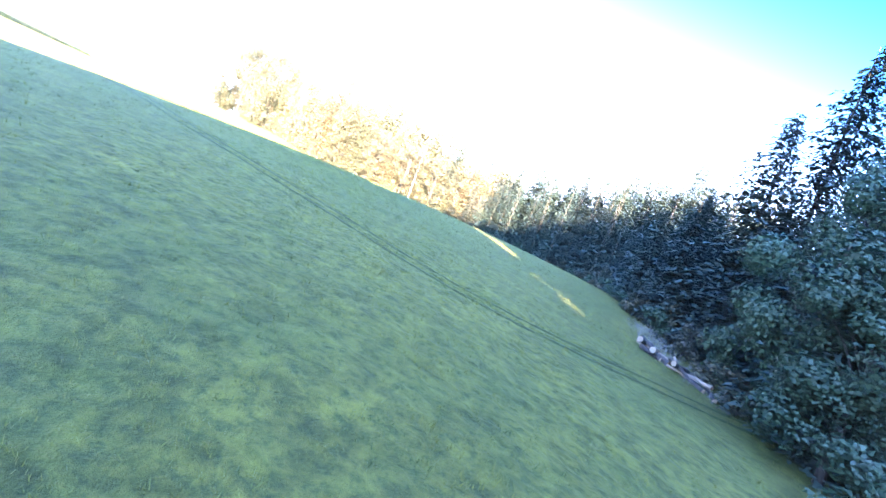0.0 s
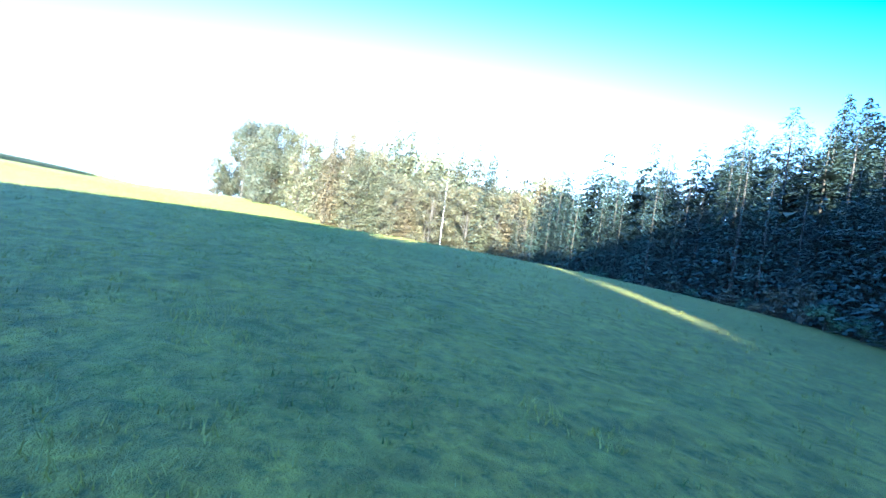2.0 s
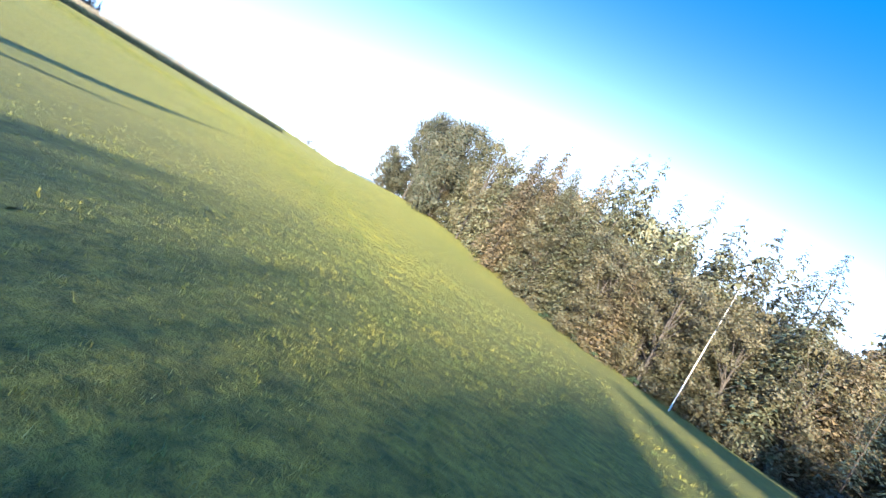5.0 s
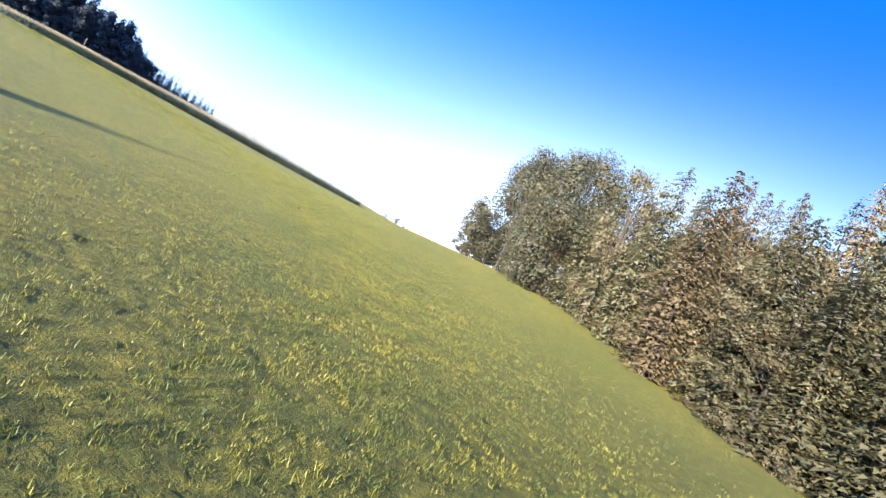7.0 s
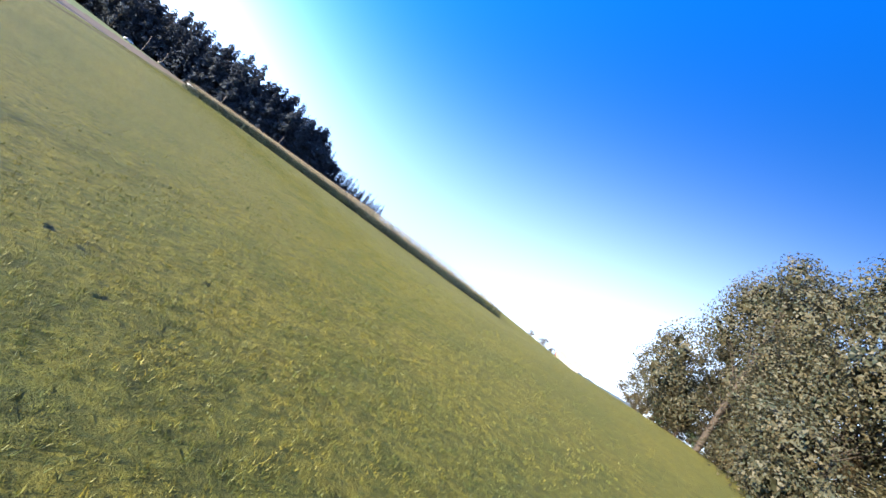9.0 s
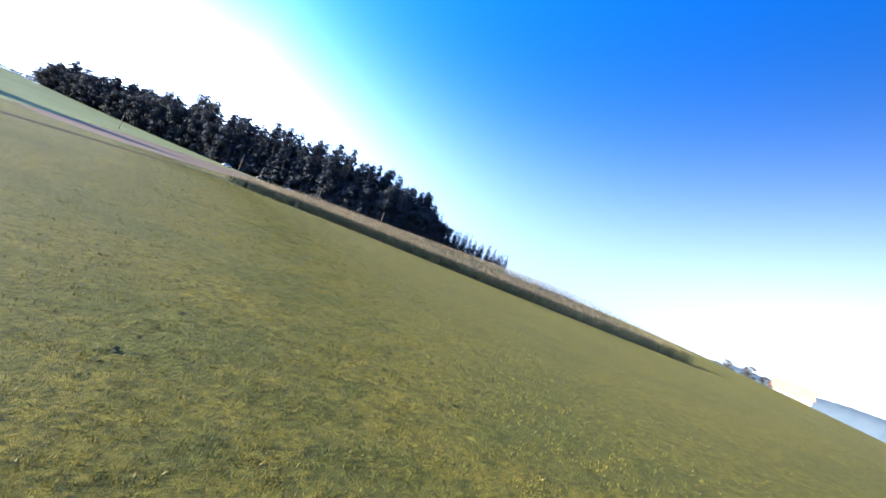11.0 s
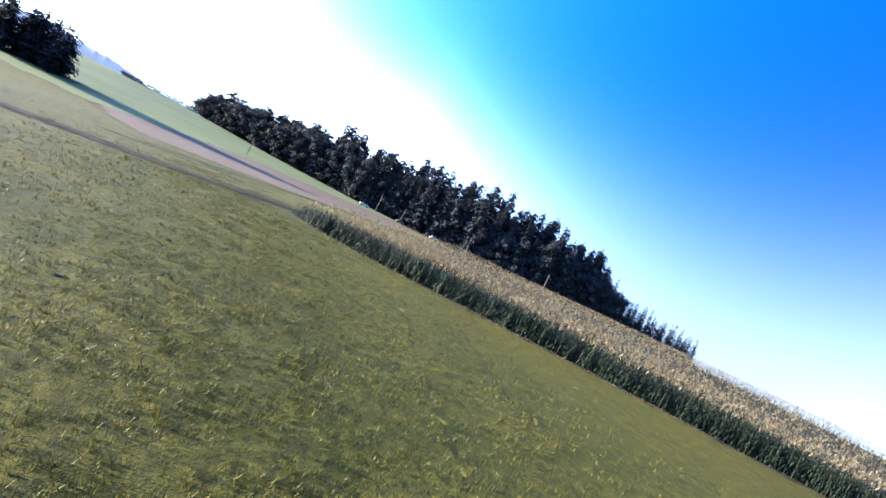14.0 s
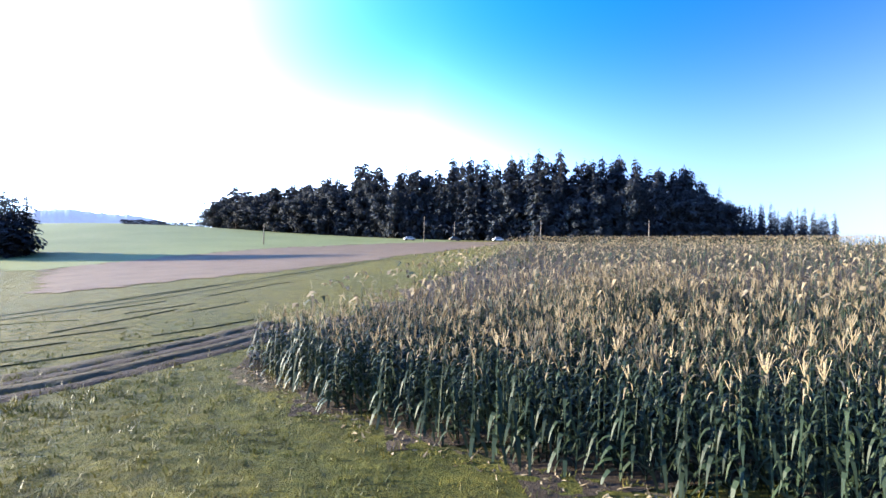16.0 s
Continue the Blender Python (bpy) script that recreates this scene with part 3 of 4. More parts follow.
# wood beyond the maize
WOOD = [(-75, 246), (-40, 228), (0, 208), (60, 188), (108, 180), (140, 183), (165, 195)]
WOOD_TALL = ([-75, -40, 0, 60, 108, 140, 165], [0.62, 0.85, 1.15, 1.36, 1.38, 1.24, 1.08])
back = []
for row, (off, step) in enumerate(((0, 4.2), (5, 5.0), (10, 5.5), (16, 6.0), (23, 7.0))):
    for x, y, nx, ny in along(WOOD, step):
        u, tall = (x + 75) / 240, float(np.interp(x, *WOOD_TALL))
        x, y = x + nx * off + rng.uniform(-2, 2), y + ny * off + rng.uniform(-2, 2)
        broad = rng.random() < (0.8 if u < 0.3 else 0.45 if row == 0 else 0.2)
        tall, wide, turn = (0.85 if row == 0 else 1.0) * tall * rng.uniform(0.8, 1.15) * (1.1 if broad else 1.0), rng.uniform(1.0, 1.35), rng.uniform(0, 360)
        if row < 2:
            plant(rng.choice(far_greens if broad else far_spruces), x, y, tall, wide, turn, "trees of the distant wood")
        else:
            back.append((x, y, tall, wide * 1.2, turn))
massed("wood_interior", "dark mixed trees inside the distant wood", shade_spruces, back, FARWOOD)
for off in (0, 6):
    for x, y, nx, ny in along([(165, 197), (240, 215)], 2.6):
        plant(rng.choice(far_spruces), x + rng.uniform(-2, 2), y + off + rng.uniform(-2, 2), rng.uniform(0.7, 1.02), rng.uniform(0.7, 1.0), rng.uniform(0, 360), "trees of the distant wood")

# dense stand by the pasture, and the wood in the west that shades the start of the meadow
for k in range(28):
    x, y = -71.5 - rng.uniform(0, 22), 113 + rng.uniform(0, 12)
    plant(rng.choice(far_spruces), x, y, rng.uniform(0.52, 0.64), rng.uniform(0.95, 1.15), rng.uniform(0, 360), "trees of the stand by the pasture")
WEST_TALL = ([-131, -129.4, -129.2, -127.0, -126.8, -119.3, -119.1, -115.6, -115.4, -114.2, -114, -112, -111.6, -107, -105, -100, -96, -92.5, -91.5, -84],
             [34, 34, 0, 0, 34, 34, 24.2, 24.2, 31, 31, 26, 26, 29, 27, 26.5, 26, 26.5, 26.5, 12, 9])
west = []
for row in range(4):
    for k in range(52):
        west.append((-205 - row * 6 + rng.uniform(-2, 2), -270 + k * 2.7 + rng.uniform(-0.6, 0.6), 1.4 + 0.04 * row + rng.uniform(-0.06, 0.06), rng.uniform(1.3, 1.6), rng.uniform(0, 6.28)))
for row in range(3):
    x = -207 - row * 2.6
    for k in range(64):
        y = -131 + k * 0.72 + rng.uniform(-0.15, 0.15)
        tall = float(np.interp(y, *WEST_TALL)) * rng.uniform(0.96, 1.03)
        if tall > 6:
            west.append((x, y + (x + 210) * -0.176, tall / 24, rng.uniform(0.3, 0.4), rng.uniform(0, 6.28)))
west += [(-210, -66.5, 1.22, 0.9, 1.0), (-211, -67.6, 1.16, 0.9, 4.0), (-210, -53.5, 1.42, 1.0, 2.0), (-212, -54.8, 1.36, 1.0, 3.0)]
massed("western_wood", "tall dark wood shading the start of the meadow", shade_spruces, west, SPRUCE)

plant(beeches[0], 206, 10, 0.42, 0.85, 30)
plant(beeches[1], 212, 6, 0.36, 0.6, 90)
plant(beeches[2], 203, 17, 0.34, 0.65, 150)
for k in range(22):
    plant(rng.choice(far_greens), -105 + k * 1.35 + rng.uniform(-0.4, 0.4), 237 + k * 0.4, rng.uniform(0.1, 0.14), rng.uniform(0.25, 0.34), k * 40, "shrubs of the far hedge")

for p in protos:
    for o in (*p.children_recursive, p):
        bpy.data.objects.remove(o)

# ---- maize ----
FRONT = [(-5.7, 16.5), (-3.0, 12.3), (0.0, 9.3), (3.5, 7.2), (8.0, 5.0), (15.0, 1.5), (24.0, -3.0), (50.0, -15.0), (83.0, -33.0)]
FIELD = FRONT + [(108, -4), (165, 112), (60, 168), (40, 138)]
in_field = inside(FIELD)
# soil sheet whose dark colour also paints the shade between the plants
tagged(sheet(np.arange(-8, 170, 2.0), np.arange(-36, 172, 2.0), 0.04, "field_soil", RUT, in_field), "bare soil under the maize with shade put into its dark colour", "field", kind="structure")
tagged(ribbon("field_margin", offset(FRONT, -0.35), 0.95, 0.022, DRY, 0.55, 0.4, 51), "dry straw-littered margin in front of the maize", "track", kind="structure")


def maize_parts(rng, leaves, segs, tassel, dried, full=1.0):
    """One plant 1 m tall: vertices, faces and the material of each face (0 green leaf, 1 straw)."""
    v, f, w = [], [], []
    for k in range(3):
        a = 2.094 * k
        v.append((0.009 * math.cos(a), 0.009 * math.sin(a), 0))
    v.append((0.0, 0.0, 0.93))
    f += [(0, 1, 3), (1, 2, 3), (2, 0, 3)]
    w += [0, 0, 0]
    turn = rng.uniform(0, 6.28)
    for k in range(leaves):
        u = (k + 0.6) / leaves
        z, a = 0.03 + 0.82 * u, turn + k * 3.14 + rng.uniform(-0.7, 0.7)
        L, W = rng.uniform(0.18, 0.29) * (1.15 - 0.6 * u), rng.uniform(0.012, 0.02) * (1.1 - 0.7 * u) * full
        rise, fall = rng.uniform(0.7, 1.35), rng.uniform(1.35, 2.1)
        L *= 1.0 if u < 0.72 else 0.62
        base, dry = len(v), rng.uniform(*dried)
        ca, sa = math.cos(a), math.sin(a)
        for s in range(segs + 1):
            t = s / segs
            d = L * (t - 0.25 * t * t * fall * 0.6)
            zz = z + L * (rise * t - fall * t * t)
            ww = W * (1 - t ** 2.5) + 0.001
            v.append((d * ca - ww * sa, d * sa + ww * ca, zz))
            v.append((d * ca + ww * sa, d * sa - ww * ca, zz + 0.3 * ww))
            if s:
                b = base + 2 * s
                f.append((b - 2, b - 1, b + 1, b))
                w.append(1 if u > dry else 0)
    for k in range(tassel):
        a, d = rng.uniform(0, 6.28), rng.uniform(0.004, 0.05)
        base = len(v)
        x, y, z = d * math.cos(a), d * math.sin(a), rng.uniform(0.9, 1.01)
        v += [(-0.002, 0, 0.86), (0.002, 0.003, 0.86), (x + 0.002, y, z), (x - 0.002, y, z)]
        f.append((base, base + 1, base + 2, base + 3))
        w.append(1)
    return v, f, w


maize_rng = random.Random(77)
full = [maize_parts(maize_rng, 18, 5, 8, (0.8, 1.05), 1.0) for k in range(8)]
thin = [maize_parts(maize_rng, 9, 2, 6, (0.72, 1.0), 1.05) for k in range(8)]
tops = [maize_parts(maize_rng, 4, 2, 4, (0.25, 0.9)) for k in range(6)]
maize = new("maize_field")
tagged(maize, "ripening maize field with straw-coloured tassels and dark lower leaves", "crop", kind="stuff")


def stalk_height(x, y):
    d = math.hypot(x + 5.7, y - 16.5)
    return 1.75 + 0.5 * min(1.0, d / 14) + 0.3 * min(1.0, max(0.0, d - 25) / 30)


front_meshes = [mesh_of("maize_plant", v, f, [MAIZE, STRAW], w) for v, f, w in full]
spots_near, spots_mid, spots_far, count = [], [], [], 0
for x, y, nx, ny in along(FRONT, 0.2):
    for row in range(26):
        d = 0.15 + row * 0.7
        px, py = x + nx * d + maize_rng.uniform(-0.12, 0.12), y + ny * d + maize_rng.uniform(-0.12, 0.12)
        if not in_field(np.array([px]), np.array([py]))[0]:
            continue
        near = math.hypot(px + 2, py - 2)
        h = stalk_height(px, py) * maize_rng.uniform(0.86, 1.1)
        spot = (px, py, h, maize_rng.uniform(1.9, 2.6), maize_rng.uniform(0, 6.28))
        if row < 2 and near < 34 and count < 300:
            count += 1
            ob = new("maize_plant", front_meshes[count % 8])
            ob.parent = maize
            ob.matrix_basis = pose(px, py, gz(px, py), maize_rng.uniform(-4, 4), maize_rng.uniform(-4, 4), math.degrees(spot[4])) @ Matrix.Diagonal((spot[3], spot[3], h, 1))
        elif near < 20 and row < 8 or row < 2 and near < 60:
            spots_near.append(spot)
        elif maize_rng.random() < (0.62 if near < 40 else 0.8 if row < 2 else 0.35 if row < 4 else 0.06):
            spots_mid.append(spot)
for k in range(12000):
    u = maize_rng.random() ** 1.5
    px, py = -6 + 168 * maize_rng.random() ** 1.2, -34 + 202 * u
    near = math.hypot(px + 2, py - 2)
    if near > 14 and in_field(np.array([px]), np.array([py]))[0]:
        spots_far.append((px, py, stalk_height(px, py) * maize_rng.uniform(0.9, 1.1), maize_rng.uniform(2.0, 3.4), maize_rng.uniform(0, 6.28)))
as_arrays = lambda kinds: [(np.array(v), f, w) for v, f, w in kinds]
for part_name, kinds, spots in (("front_plants", full, spots_near), ("inner_plants", thin, spots_mid), ("far_plants", tops, spots_far)):
    tagged(child(part_name, scatter(part_name, as_arrays(kinds), spots, [MAIZE, STRAW]), maize), kind="stuff")

# the thick of the leaves: green in the front wall further off, straw-coloured over the field
v, f, w = [], [], []


def leaf_blade(px, py, z, L, W, kind):
    a, tilt = maize_rng.uniform(0, 6.28), maize_rng.uniform(-0.7, 0.5)
    ca, sa, b = math.cos(a), math.sin(a), len(v)
    v.extend([(px - sa * W * 0.6, py + ca * W * 0.6, z), (px + sa * W * 0.6, py - ca * W * 0.6, z), (px + ca * L * 0.5 + sa * W, py + sa * L * 0.5 - ca * W, z + L * (0.2 + 0.4 * tilt)),
              (px + ca * L * 0.5 - sa * W, py + sa * L * 0.5 + ca * W, z + L * (0.24 + 0.4 * tilt)), (px + ca * L, py + sa * L, z + L * (tilt - 0.25))])
    f.extend([(b, b + 1, b + 2, b + 3), (b + 3, b + 2, b + 4)])
    w.extend([kind, kind])


for x, y, nx, ny in along(FRONT[4:], 0.05):
    for k in range(4 if x > 24 else 2):
        d = maize_rng.uniform(0.1, 1.3)
        px, py = x + nx * d, y + ny * d
        u = maize_rng.random()
        leaf_blade(px, py, gz(px, py) + stalk_height(px, py) * (0.05 + 0.82 * u), maize_rng.uniform(0.25, 0.55), maize_rng.uniform(0.03, 0.06), 1 if u > 0.9 else 0)
for k in range(26000):
    px, py = -6 + 168 * maize_rng.random() ** 1.3, -34 + 202 * maize_rng.random() ** 1.5
    if math.hypot(px + 2, py - 2) > 16 and in_field(np.array([px]), np.array([py]))[0]:
        leaf_blade(px, py, gz(px, py) + stalk_height(px, py) * maize_rng.uniform(0.74, 0.98), maize_rng.uniform(0.3, 0.6), maize_rng.uniform(0.04, 0.09), 0 if maize_rng.random() < 0.15 else 1)
tagged(child("far_leaves", mesh_of("far_leaves", v, f, [MAIZE, STRAW], w), maize), kind="stuff")

# dried leaves and stalk pieces lying on the bare margin
litter_rng = random.Random(83)
v, f = [], []
for x, y, nx, ny in along(offset(FRONT, -0.3)[:7], 0.035):
    px, py = x + nx * litter_rng.gauss(0, 0.28), y + ny * litter_rng.gauss(0, 0.28)
    z, a, L, w = gz(px, py) + 0.02, litter_rng.uniform(0, 6.28), litter_rng.uniform(0.05, 0.22), litter_rng.uniform(0.008, 0.028)
    ca, sa = math.cos(a), math.sin(a)
    b = len(v)
    v += [(px - sa * w, py + ca * w, z), (px + sa * w, py - ca * w, z), (px + ca * L, py + sa * L, z + litter_rng.uniform(0.0, 0.1)), (px + ca * L * 0.5 - sa * w, py + sa * L * 0.5 + ca * w, z + litter_rng.uniform(0.02, 0.07))]
    f += [(b, b + 1, b + 3), (b + 1, b + 2, b + 3)]
tagged(new("maize_litter", mesh_of("maize_litter", v, f, [STRAW])), "dry straw-coloured leaf litter along the maize", "litter", kind="stuff")

# ---- things by the lane, the wood and the farm ----
WHITE = soil_like("white_paint", [(0.3, (0.2500, 0.2500, 0.2500)), (0.7, (0.3600, 0.3600, 0.3500))], 2.0, 8.0, 0.002, 0.35)
GREY = soil_like("weathered_pole_wood", [(0.3, (0.0360, 0.0315, 0.0270)), (0.7, (0.0765, 0.0700, 0.0610))], 3.0, 20.0, 0.01)
RUBBER = soil_like("rubber", [(0.3, (0.015, 0.015, 0.015)), (0.7, (0.03, 0.03, 0.03))], 3.0, 20.0, 0.004)
TILES = soil_like("roof_tiles", [(0.3, (0.14, 0.06, 0.04)), (0.7, (0.27, 0.13, 0.09))], 0.5, 6.0, 0.03)
RENDERED = soil_like("house_render", [(0.3, (0.075, 0.068, 0.06)), (0.7, (0.115, 0.105, 0.092))], 0.6, 9.0, 0.01)
GLASS, g_nodes, g_links, g_b = material("window_glass", 0.08)
g_b.inputs["Base Color"].default_value = (0.03, 0.04, 0.05, 1)
g_b.inputs["Specular IOR Level"].default_value = 0.6


def box(x0, x1, y0, y1, z0, z1):
    v = [(x, y, z) for z in (z0, z1) for x, y in ((x0, y0), (x1, y0), (x1, y1), (x0, y1))]
    return v, [(3, 2, 1, 0), (4, 5, 6, 7), (0, 1, 5, 4), (1, 2, 6, 5), (2, 3, 7, 6), (3, 0, 4, 7)]


def bevelled(name, pieces, mat, width):
    bm = bmesh.new()
    for v, f in pieces:
        made = [bm.verts.new(p) for p in v]
        for face in f:
            bm.faces.new([made[i] for i in face])
    bmesh.ops.bevel(bm, geom=bm.edges[:], offset=width, segments=2, affect="EDGES", clamp_overlap=True)
    me = bpy.data.meshes.new(name)
    bm.to_mesh(me)
    bm.free()
    me.materials.append(mat)
    return me


def round_log(name, p, q, r0, r1, rng, mat=None):
    """A felled trunk from p to q, with slight bends and cut ends."""
    p, q = Vector(p), Vector(q)
    d = (q - p).normalized()
    side, up = d.orthogonal().normalized(), d.cross(d.orthogonal()).normalized()
    v, f, n, rings = [], [], 9, 6
    for k in range(rings):
        t = k / (rings - 1)
        c = p.lerp(q, t) + side * rng.uniform(-0.04, 0.04) + up * rng.uniform(-0.03, 0.03)
        r = r0 + (r1 - r0) * t
        for j in range(n):
            a = 6.283 * j / n
            v.append(tuple(c + (side * math.cos(a) + up * math.sin(a)) * r * rng.uniform(0.93, 1.07)))
        if k:
            b = k * n
            f += [(b - n + j, b - n + (j + 1) % n, b + (j + 1) % n, b + j) for j in range(n)]
    f += [tuple(range(n - 1, -1, -1)), tuple(range((rings - 1) * n, rings * n))]
    w = [0] * (len(f) - 2) + [1, 1]
    return mesh_of(name, v, f, [mat or BARK, TIMBER], w)


# heap of felled timber and brushwood at the forest edge
log_rng = random.Random(31)
for k in range(11):
    cx, cy = -147.2 + k * 0.34 + log_rng.uniform(-0.2, 0.2), -142.1 + log_rng.uniform(-0.4, 0.3)
    a, L, r = math.radians(log_rng.uniform(-70, 20)), log_rng.uniform(1.0, 2.2), log_rng.uniform(0.07, 0.13)
    dx, dy = math.cos(a) * L / 2, math.sin(a) * L / 2
    z0, z1 = gz(cx - dx, cy - dy) + r * 0.85 + (0.22 if k % 3 == 1 else 0), gz(cx + dx, cy + dy) + r * 0.8 + (0.25 if k % 3 == 2 else 0)
    tagged(new("timber_log", round_log("timber_log", (cx - dx, cy - dy, z0), (cx + dx, cy + dy, z1), r, r * 0.8, log_rng, TIMBER if k % 2 else None)), "pale felled log in a heap at the forest edge", "log", "heap of felled logs")
v, f = [], []
for k in range(420):
    u = log_rng.random()
    x, y = -148 + 10 * u + log_rng.gauss(0, 0.6), -142.4 - 5 * u * u + log_rng.gauss(0, 0.5)
    z, a, L = gz(x, y), log_rng.uniform(0, 6.28), log_rng.uniform(0.3, 1.1)
    b = len(v)
    w = 0.012
    v += [(x - w, y, z), (x + w, y, z), (x + math.cos(a) * L, y + math.sin(a) * L, z + log_rng.uniform(0.05, 0.55))]
    f.append((b, b + 1, b + 2))
tagged(new("brushwood", mesh_of("brushwood", v, f, [GREY])), "grey tangled brushwood round the log heap", "brushwood", kind="stuff")


def pole(x, y, h):
    ob = new("utility_pole")
    ob.matrix_basis = pose(x, y, gz(x, y), 0, 0, 20)
    v, f = tube([(0, 0, -0.5), (0.02, 0, h * 0.5), (0.03, 0.02, h)], [0.17, 0.14, 0.11], 9)
    child("shaft", mesh_of("shaft", v, f + [tuple(range(18, 27))], [GREY], smooth=True), ob)
    v, f = tube([(0, 0, h), (0, 0, h + 0.16)], [0.13, 0.02], 9)
    child("cap", mesh_of("cap", v, f, [GREY]), ob)
    return tagged(ob, "grey wooden pole standing at the field edge", "pole", "poles along the wood")


for x, y, h in ((19, 168, 8.6), (57, 158, 7.6), (87, 143, 7.4), (33, 186, 7.0), (-30, 150, 6.0)):
    pole(x, y, h)


def parked_car(x, y, turn, mat, label):
    ob = new("parked_car")
    ob.matrix_basis = pose(x, y, gz(x, y), 0, 0, turn)
    child("body", bevelled("body", [box(-2.1, 2.1, -0.85, 0.85, 0.32, 0.95)], mat, 0.14), ob)
    v, f = box(-1.5, 1.2, -0.72, 0.72, 0.9, 1.48)
    v = [(px * (0.78 if pz > 1.2 else 1), py * (0.86 if pz > 1.2 else 1), pz) for px, py, pz in v]
    child("cabin", bevelled("cabin", [(v, f)], mat, 0.08), ob)
    for sx, name in ((1, "windscreen"), (-1, "rear_window")):
        c = 1.2 if sx > 0 else -1.5
        q = c * 0.78
        child(name, mesh_of(name, [(c + 0.02 * sx, -0.62, 0.98), (c + 0.02 * sx, 0.62, 0.98), (q + 0.03 * sx, 0.54, 1.42), (q + 0.03 * sx, -0.54, 1.42)], [(0, 1, 2, 3)], [GLASS]), ob)
    for sy in (-1, 1):
        child("side_window", mesh_of("side_window", [(-1.25, sy * 0.735, 0.98), (1.0, sy * 0.735, 0.98), (0.8, sy * 0.655, 1.4), (-1.0, sy * 0.655, 1.4)], [(0, 1, 2, 3)], [GLASS]), ob)
        for wx in (-1.3, 1.3):
            v, f = tube([(0, 0, -0.1), (0, 0, 0.1)], [0.33, 0.33], 14)
            v = [(wx + px, sy * 0.8 + pz, 0.33 + py) for px, py, pz in v]
            child("wheel", mesh_of("wheel", v, f + [tuple(range(14)), tuple(range(27, 13, -1))], [RUBBER]), ob)
    return tagged(ob, label, "car", "cars parked along the wood")


parked_car(15, 178, 10, WHITE, "white car parked in front of the wood")
parked_car(32, 180, 15, GREY, "grey car parked in front of the wood")
parked_car(48, 178, 8, WHITE, "white van-like car parked in front of the wood")


def farmhouse(x, y, turn):
    ob = new("farmhouse")
    ob.matrix_basis = pose(x, y, gz(x, y), 0, 0, turn)
    child("wall", bevelled("wall", [box(-7, 7, -4.5, 4.5, -0.5, 4.6)], RENDERED, 0.03), ob)
    v = [(-7.6, -5.2, 4.3), (7.6, -5.2, 4.3), (7.6, 5.2, 4.3), (-7.6, 5.2, 4.3), (-7.6, 0, 8.4), (7.6, 0, 8.4), (-7.6, -5.2, 4.55), (7.6, -5.2, 4.55), (7.6, 5.2, 4.55), (-7.6, 5.2, 4.55)]
    child("roof", mesh_of("roof", v, [(0, 3, 2, 1), (6, 7, 5, 4), (8, 9, 4, 5), (7, 8, 5), (9, 6, 4), (0, 1, 7, 6), (2, 3, 9, 8), (1, 2, 8, 7), (3, 0, 6, 9)], [TILES]), ob)
    child("chimney", bevelled("chimney", [box(2.2, 3.0, 0.4, 1.2, 7.0, 9.4)], TILES, 0.03), ob)
    for wx in (-5, -2, 2, 5):
        for wz in (0.9, 2.9):
            w = child("window", bevelled("window", [box(wx - 0.6, wx + 0.6, -4.58, -4.48, wz, wz + 1.2)], WHITE, 0.02), ob)
            child("pane", bevelled("pane", [box(wx - 0.5, wx + 0.5, -4.61, -4.57, wz + 0.1, wz + 1.1)], GLASS, 0.005), w)
    child("door", bevelled("door", [box(-0.5, 0.5, -4.6, -4.48, 0, 2.05)], GREY, 0.02), ob)
    return tagged(ob, "small plastered farmhouse with red tiled roof", "house")


farmhouse(221, -1, -60)


def ridge(name, near, far_b, dist, tall, label, seed, mat):
    """A wooded hill line on the horizon between two bearings."""
    g = random.Random(seed)
    v, f, n = [], [], 170
    for k in range(n + 1):
        u = k / n
        b = math.radians(near + (far_b - near) * u)
        env = math.sin(math.pi * u) ** 0.6
        crest = tall * env * (0.75 + 0.25 * noise.noise((u * 6, seed, 0))) + 0.06 * tall * noise.noise((u * 60, seed, 3))
        base = gz(-math.sin(b) * dist, math.cos(b) * dist)
        for d, z in ((dist, base - 8), (dist * 1.04, base + crest * 0.62), (dist * 1.08, base + crest), (dist * 1.3, base - 20)):
            v.append((-math.sin(b) * d, math.cos(b) * d, z))
        if k:
            q = 4 * k
            f += [(q - 4 + j, q + j, q + 1 + j, q - 3 + j) for j in range(3)]
    return tagged(new(name, mesh_of(name, v, f, [mat], smooth=True)), label, "hills", kind="structure")


# distance haze is put into the bluish base colours of both hill lines
VALE = soil_like("hazed_valley_woods", [(0.3, (0.03, 0.045, 0.055)), (0.6, (0.045, 0.06, 0.07)), (0.8, (0.06, 0.075, 0.085))], 0.02, 0.3, 2.0)
HILL = soil_like("hazed_far_woods", [(0.3, (0.12, 0.16, 0.2)), (0.6, (0.16, 0.2, 0.24)), (0.8, (0.2, 0.235, 0.26))], 0.02, 0.3, 2.0)
# a faint bluish glow adds more haze to the nearer hills
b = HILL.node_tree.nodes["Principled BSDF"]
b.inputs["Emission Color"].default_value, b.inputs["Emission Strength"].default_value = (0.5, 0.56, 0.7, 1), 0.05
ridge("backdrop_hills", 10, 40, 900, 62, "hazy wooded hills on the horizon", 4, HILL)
ridge("backdrop_hills", -100, -52, 1500, 78, "hazy low hills across the valley", 9, VALE)

# ---- grass ----
BARE_LINES = [offset(LANE, -0.75), offset(LANE, 0.75), offset(PRESSED, -0.02), offset(PRESSED, -0.8)]


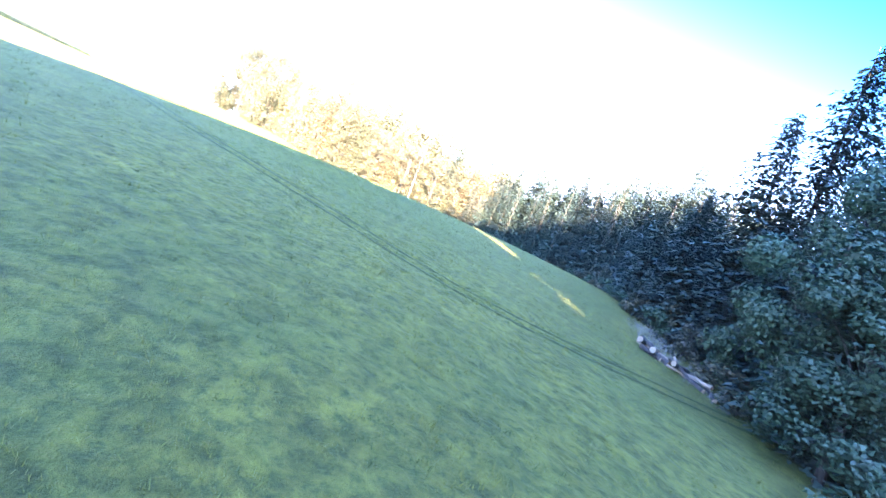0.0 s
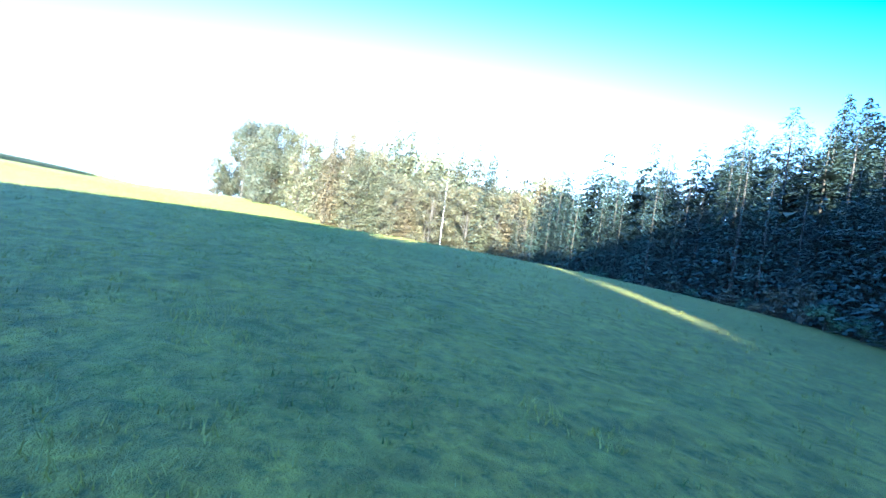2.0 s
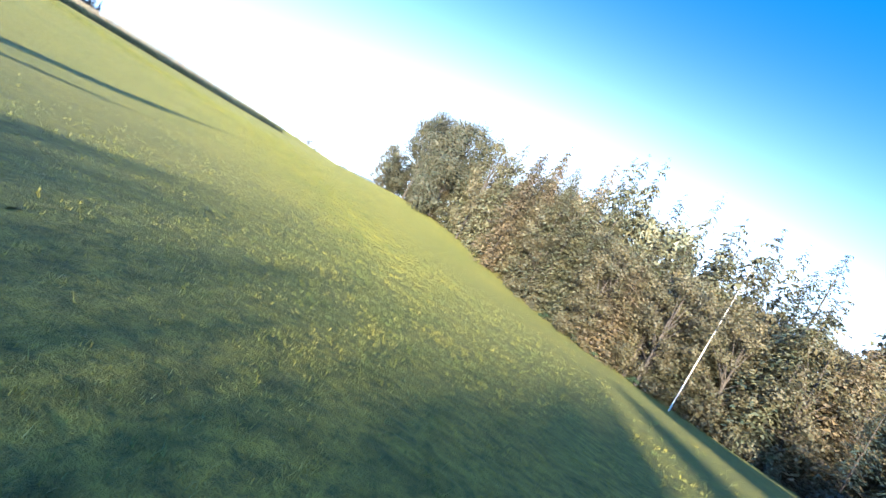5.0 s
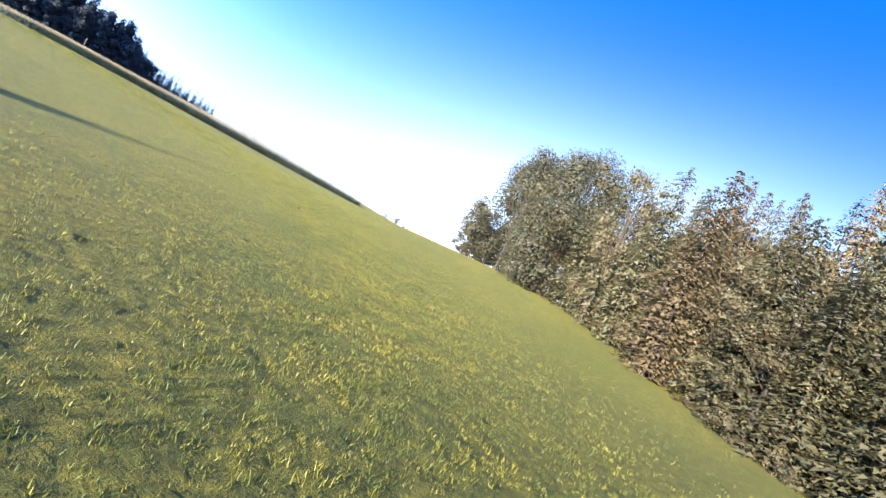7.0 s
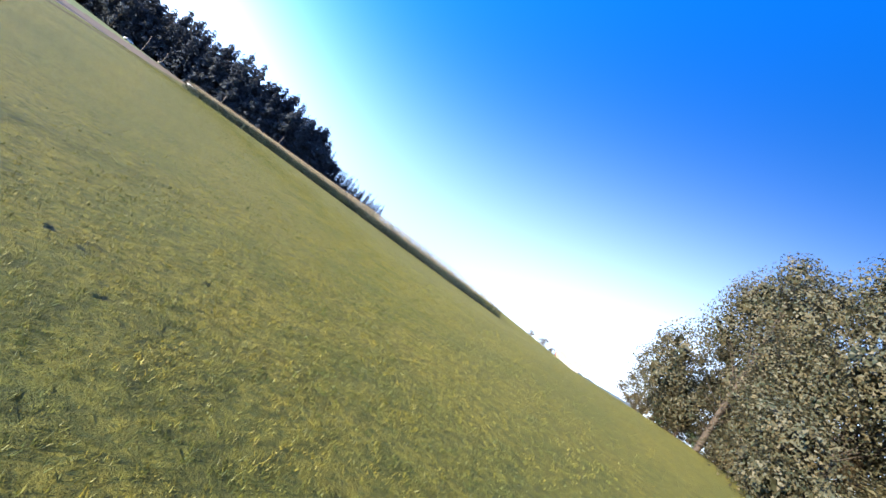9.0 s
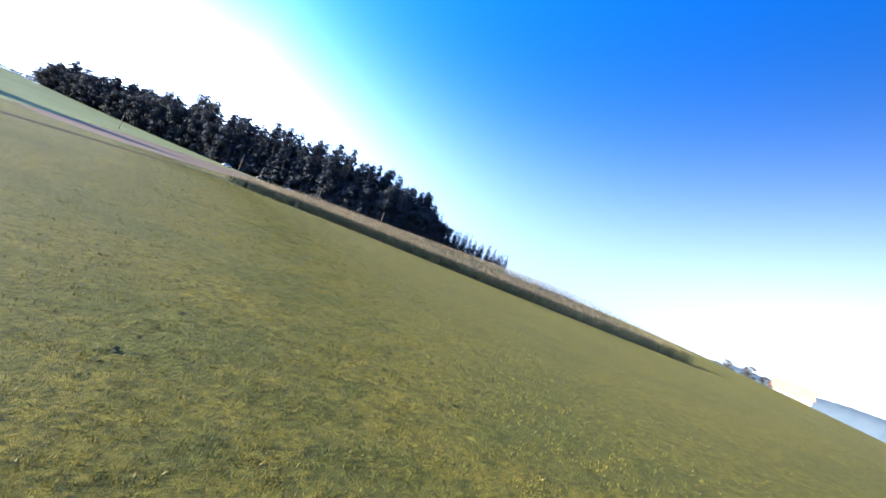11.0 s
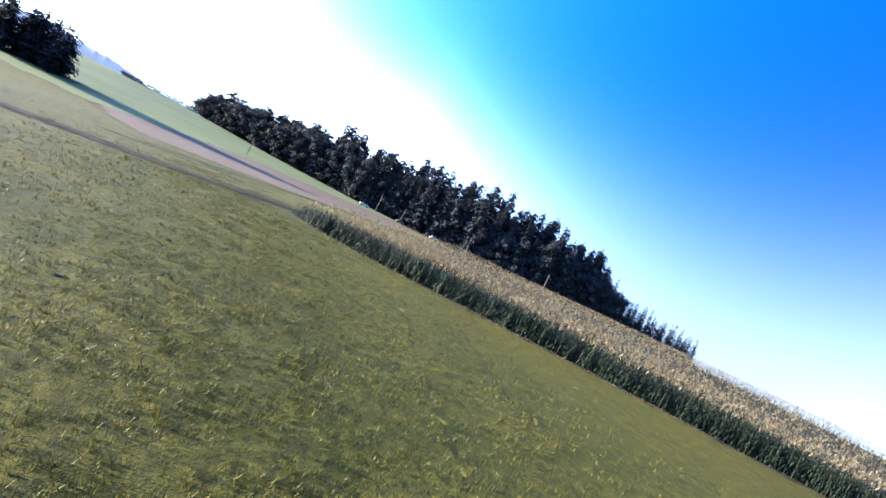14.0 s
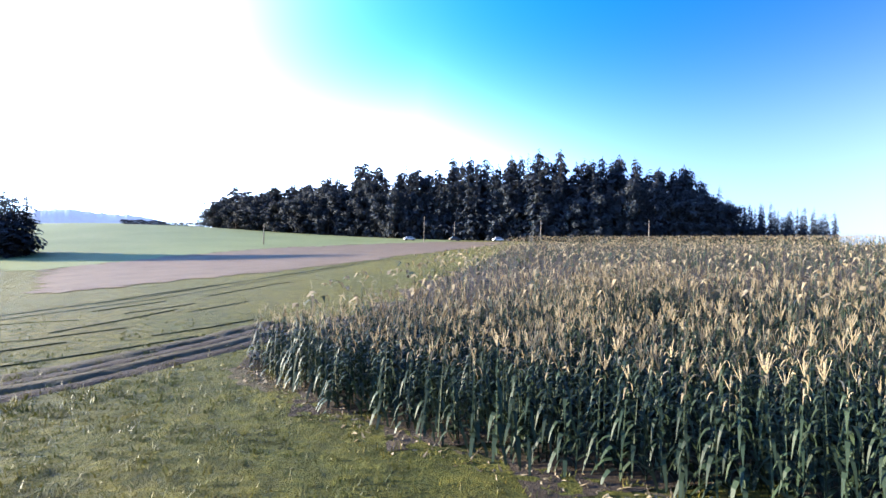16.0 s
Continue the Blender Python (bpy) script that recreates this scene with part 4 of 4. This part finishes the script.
def off_tracks(c, wide):
    """True for the places that lie on no wheel track."""
    ok = np.ones(len(c), bool)
    for line in BARE_LINES:
        for (x0, y0), (x1, y1) in zip(line, line[1:]):
            dx, dy = x1 - x0, y1 - y0
            t = np.clip(((c[:, 0] - x0) * dx + (c[:, 1] - y0) * dy) / (dx * dx + dy * dy), 0, 1)
            ok &= np.hypot(c[:, 0] - x0 - t * dx, c[:, 1] - y0 - t * dy) > wide
    return ok


def grass(name, seed, line, reach, per_metre, tall, mat, label, blades=6):
    """Tufts of bent blades along a line, thick where patches of turf are lush and thin between them."""
    g = np.random.default_rng(seed)
    pts = np.array([(x, y) for x, y, nx, ny in along(line, 1.0)])
    n = len(pts) * per_metre
    c = pts[g.integers(0, len(pts), n)] + g.normal(0, reach, (n, 2)) * g.choice([0.5, 1.0, 1.6], (n, 1))
    lush = np.sin(c[:, 0] * 1.9 + 1.7 * np.sin(c[:, 1] * 1.1)) + np.sin(c[:, 1] * 2.3 + 1.4 * np.sin(c[:, 0] * 0.9)) + g.normal(0, 0.8, n)
    c, lush = c[lush > -1.6], lush[lush > -1.6]
    n = len(c)
    size = np.repeat(g.uniform(0.55, 1.25, n) ** 1.3 * (1 + 0.15 * lush), blades)
    c = np.repeat(c, blades, 0) + g.normal(0, 0.55, (n * blades, 2)) * tall
    out = ~in_field(c[:, 0], c[:, 1]) & off_tracks(c, 0.13)
    c, size = c[out], size[out]
    m = len(c)
    z = ground_z(c[:, 0], c[:, 1])
    a, h, w = g.uniform(0, 6.283, m), tall * size * g.uniform(0.6, 1.3, m), tall * g.uniform(0.06, 0.15, m)
    b, lean = g.uniform(0, 6.283, m), h * g.uniform(0.15, 0.95, m)
    side = np.stack([np.cos(a) * w, np.sin(a) * w], 1)
    bend = np.stack([np.cos(b) * lean, np.sin(b) * lean], 1)
    v = np.empty((m, 3, 3))
    v[:, 0, :2], v[:, 0, 2] = c - side, z
    v[:, 1, :2], v[:, 1, 2] = c + side, z
    v[:, 2, :2], v[:, 2, 2] = c + bend, z + 0.03 + h
    me = bpy.data.meshes.new(name)
    me.vertices.add(m * 3)
    me.loops.add(m * 3)
    me.polygons.add(m)
    me.vertices.foreach_set("co", v.ravel())
    me.loops.foreach_set("vertex_index", np.arange(m * 3))
    me.polygons.foreach_set("loop_start", np.arange(0, m * 3, 3))
    me.materials.append(mat)
    me.update(calc_edges=True)
    return tagged(new(name, me), label, "grass", kind="stuff")


def turf(line, seed, step=0.17):
    """Humped, tufted sod along a line: a fine sheet whose knots stand unevenly proud of the ground."""
    g = np.random.default_rng(seed)
    pts = np.array([(x, y, nx, ny) for x, y, nx, ny in along(line, step)])
    for k in range(4):
        pts[20:-20] = sum(np.roll(pts, j, 0) for j in range(-20, 21, 4))[20:-20] / 11
    half = np.concatenate([np.arange(0, 5, 0.17), np.arange(5, 9.1, 0.22)])
    q = np.concatenate([-half[:0:-1], half])
    gx = pts[:, :1] + pts[:, 2:3] * q + g.normal(0, 0.04, (len(pts), len(q)))
    gy = pts[:, 1:2] + pts[:, 3:4] * q + g.normal(0, 0.04, (len(pts), len(q)))
    c = np.stack([gx.ravel(), gy.ravel()], 1)
    clump = np.sin(gx * 7.3 + 2 * np.sin(gy * 3.1)) * np.sin(gy * 8.1 + 2 * np.sin(gx * 2.7))
    tall = np.clip(0.022 + 0.013 * clump + g.normal(0, 0.009, gx.shape), 0.0, 0.06) * np.clip((9 - np.abs(q)) / 4, 0, 1)
    clear = (off_tracks(c, 0.22) & ~in_field(c[:, 0], c[:, 1])).reshape(gx.shape)
    z = ground_z(gx, gy) + np.where(clear, tall + 0.012, -0.05)
    z[:, 0] -= 0.04
    z[:, -1] -= 0.04
    n, m = len(q), len(pts)
    i = (np.arange(m - 1)[:, None] * n + np.arange(n - 1)).ravel()
    f = np.stack([i, i + 1, i + n + 1, i + n], 1)
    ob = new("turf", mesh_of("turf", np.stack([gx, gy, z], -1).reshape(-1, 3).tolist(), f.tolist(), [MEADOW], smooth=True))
    return tagged(ob, "humped tufted sod of the meadow", "grass", kind="stuff")


turf([(-160, -128), (-139, -130), (-108, -127), (-80, -121), (-55, -113), (-36, -102), (-18, -84), (-9, -62), (-5, -40), (-4, -15), (-3, 6), (-4, 14)], 5)
grass("meadow_grass", 1, [(-160, -128), (-148, -131), (-130, -130), (-100, -126), (-66, -119)], 5.0, 430, 0.07, BLADES, "short tufted meadow grass", 5)
grass("meadow_grass", 2, [(-66, -119), (-42, -107), (-14, -77), (-6, -50)], 5.5, 580, 0.085, BLADES, "uneven yellow-green meadow grass", 5)
grass("meadow_grass", 3, [(-6, -50), (-4, -20), (-6, 8), (-14, 14)], 5.5, 620, 0.095, BLADES, "yellow-green grass beside the maize", 5)
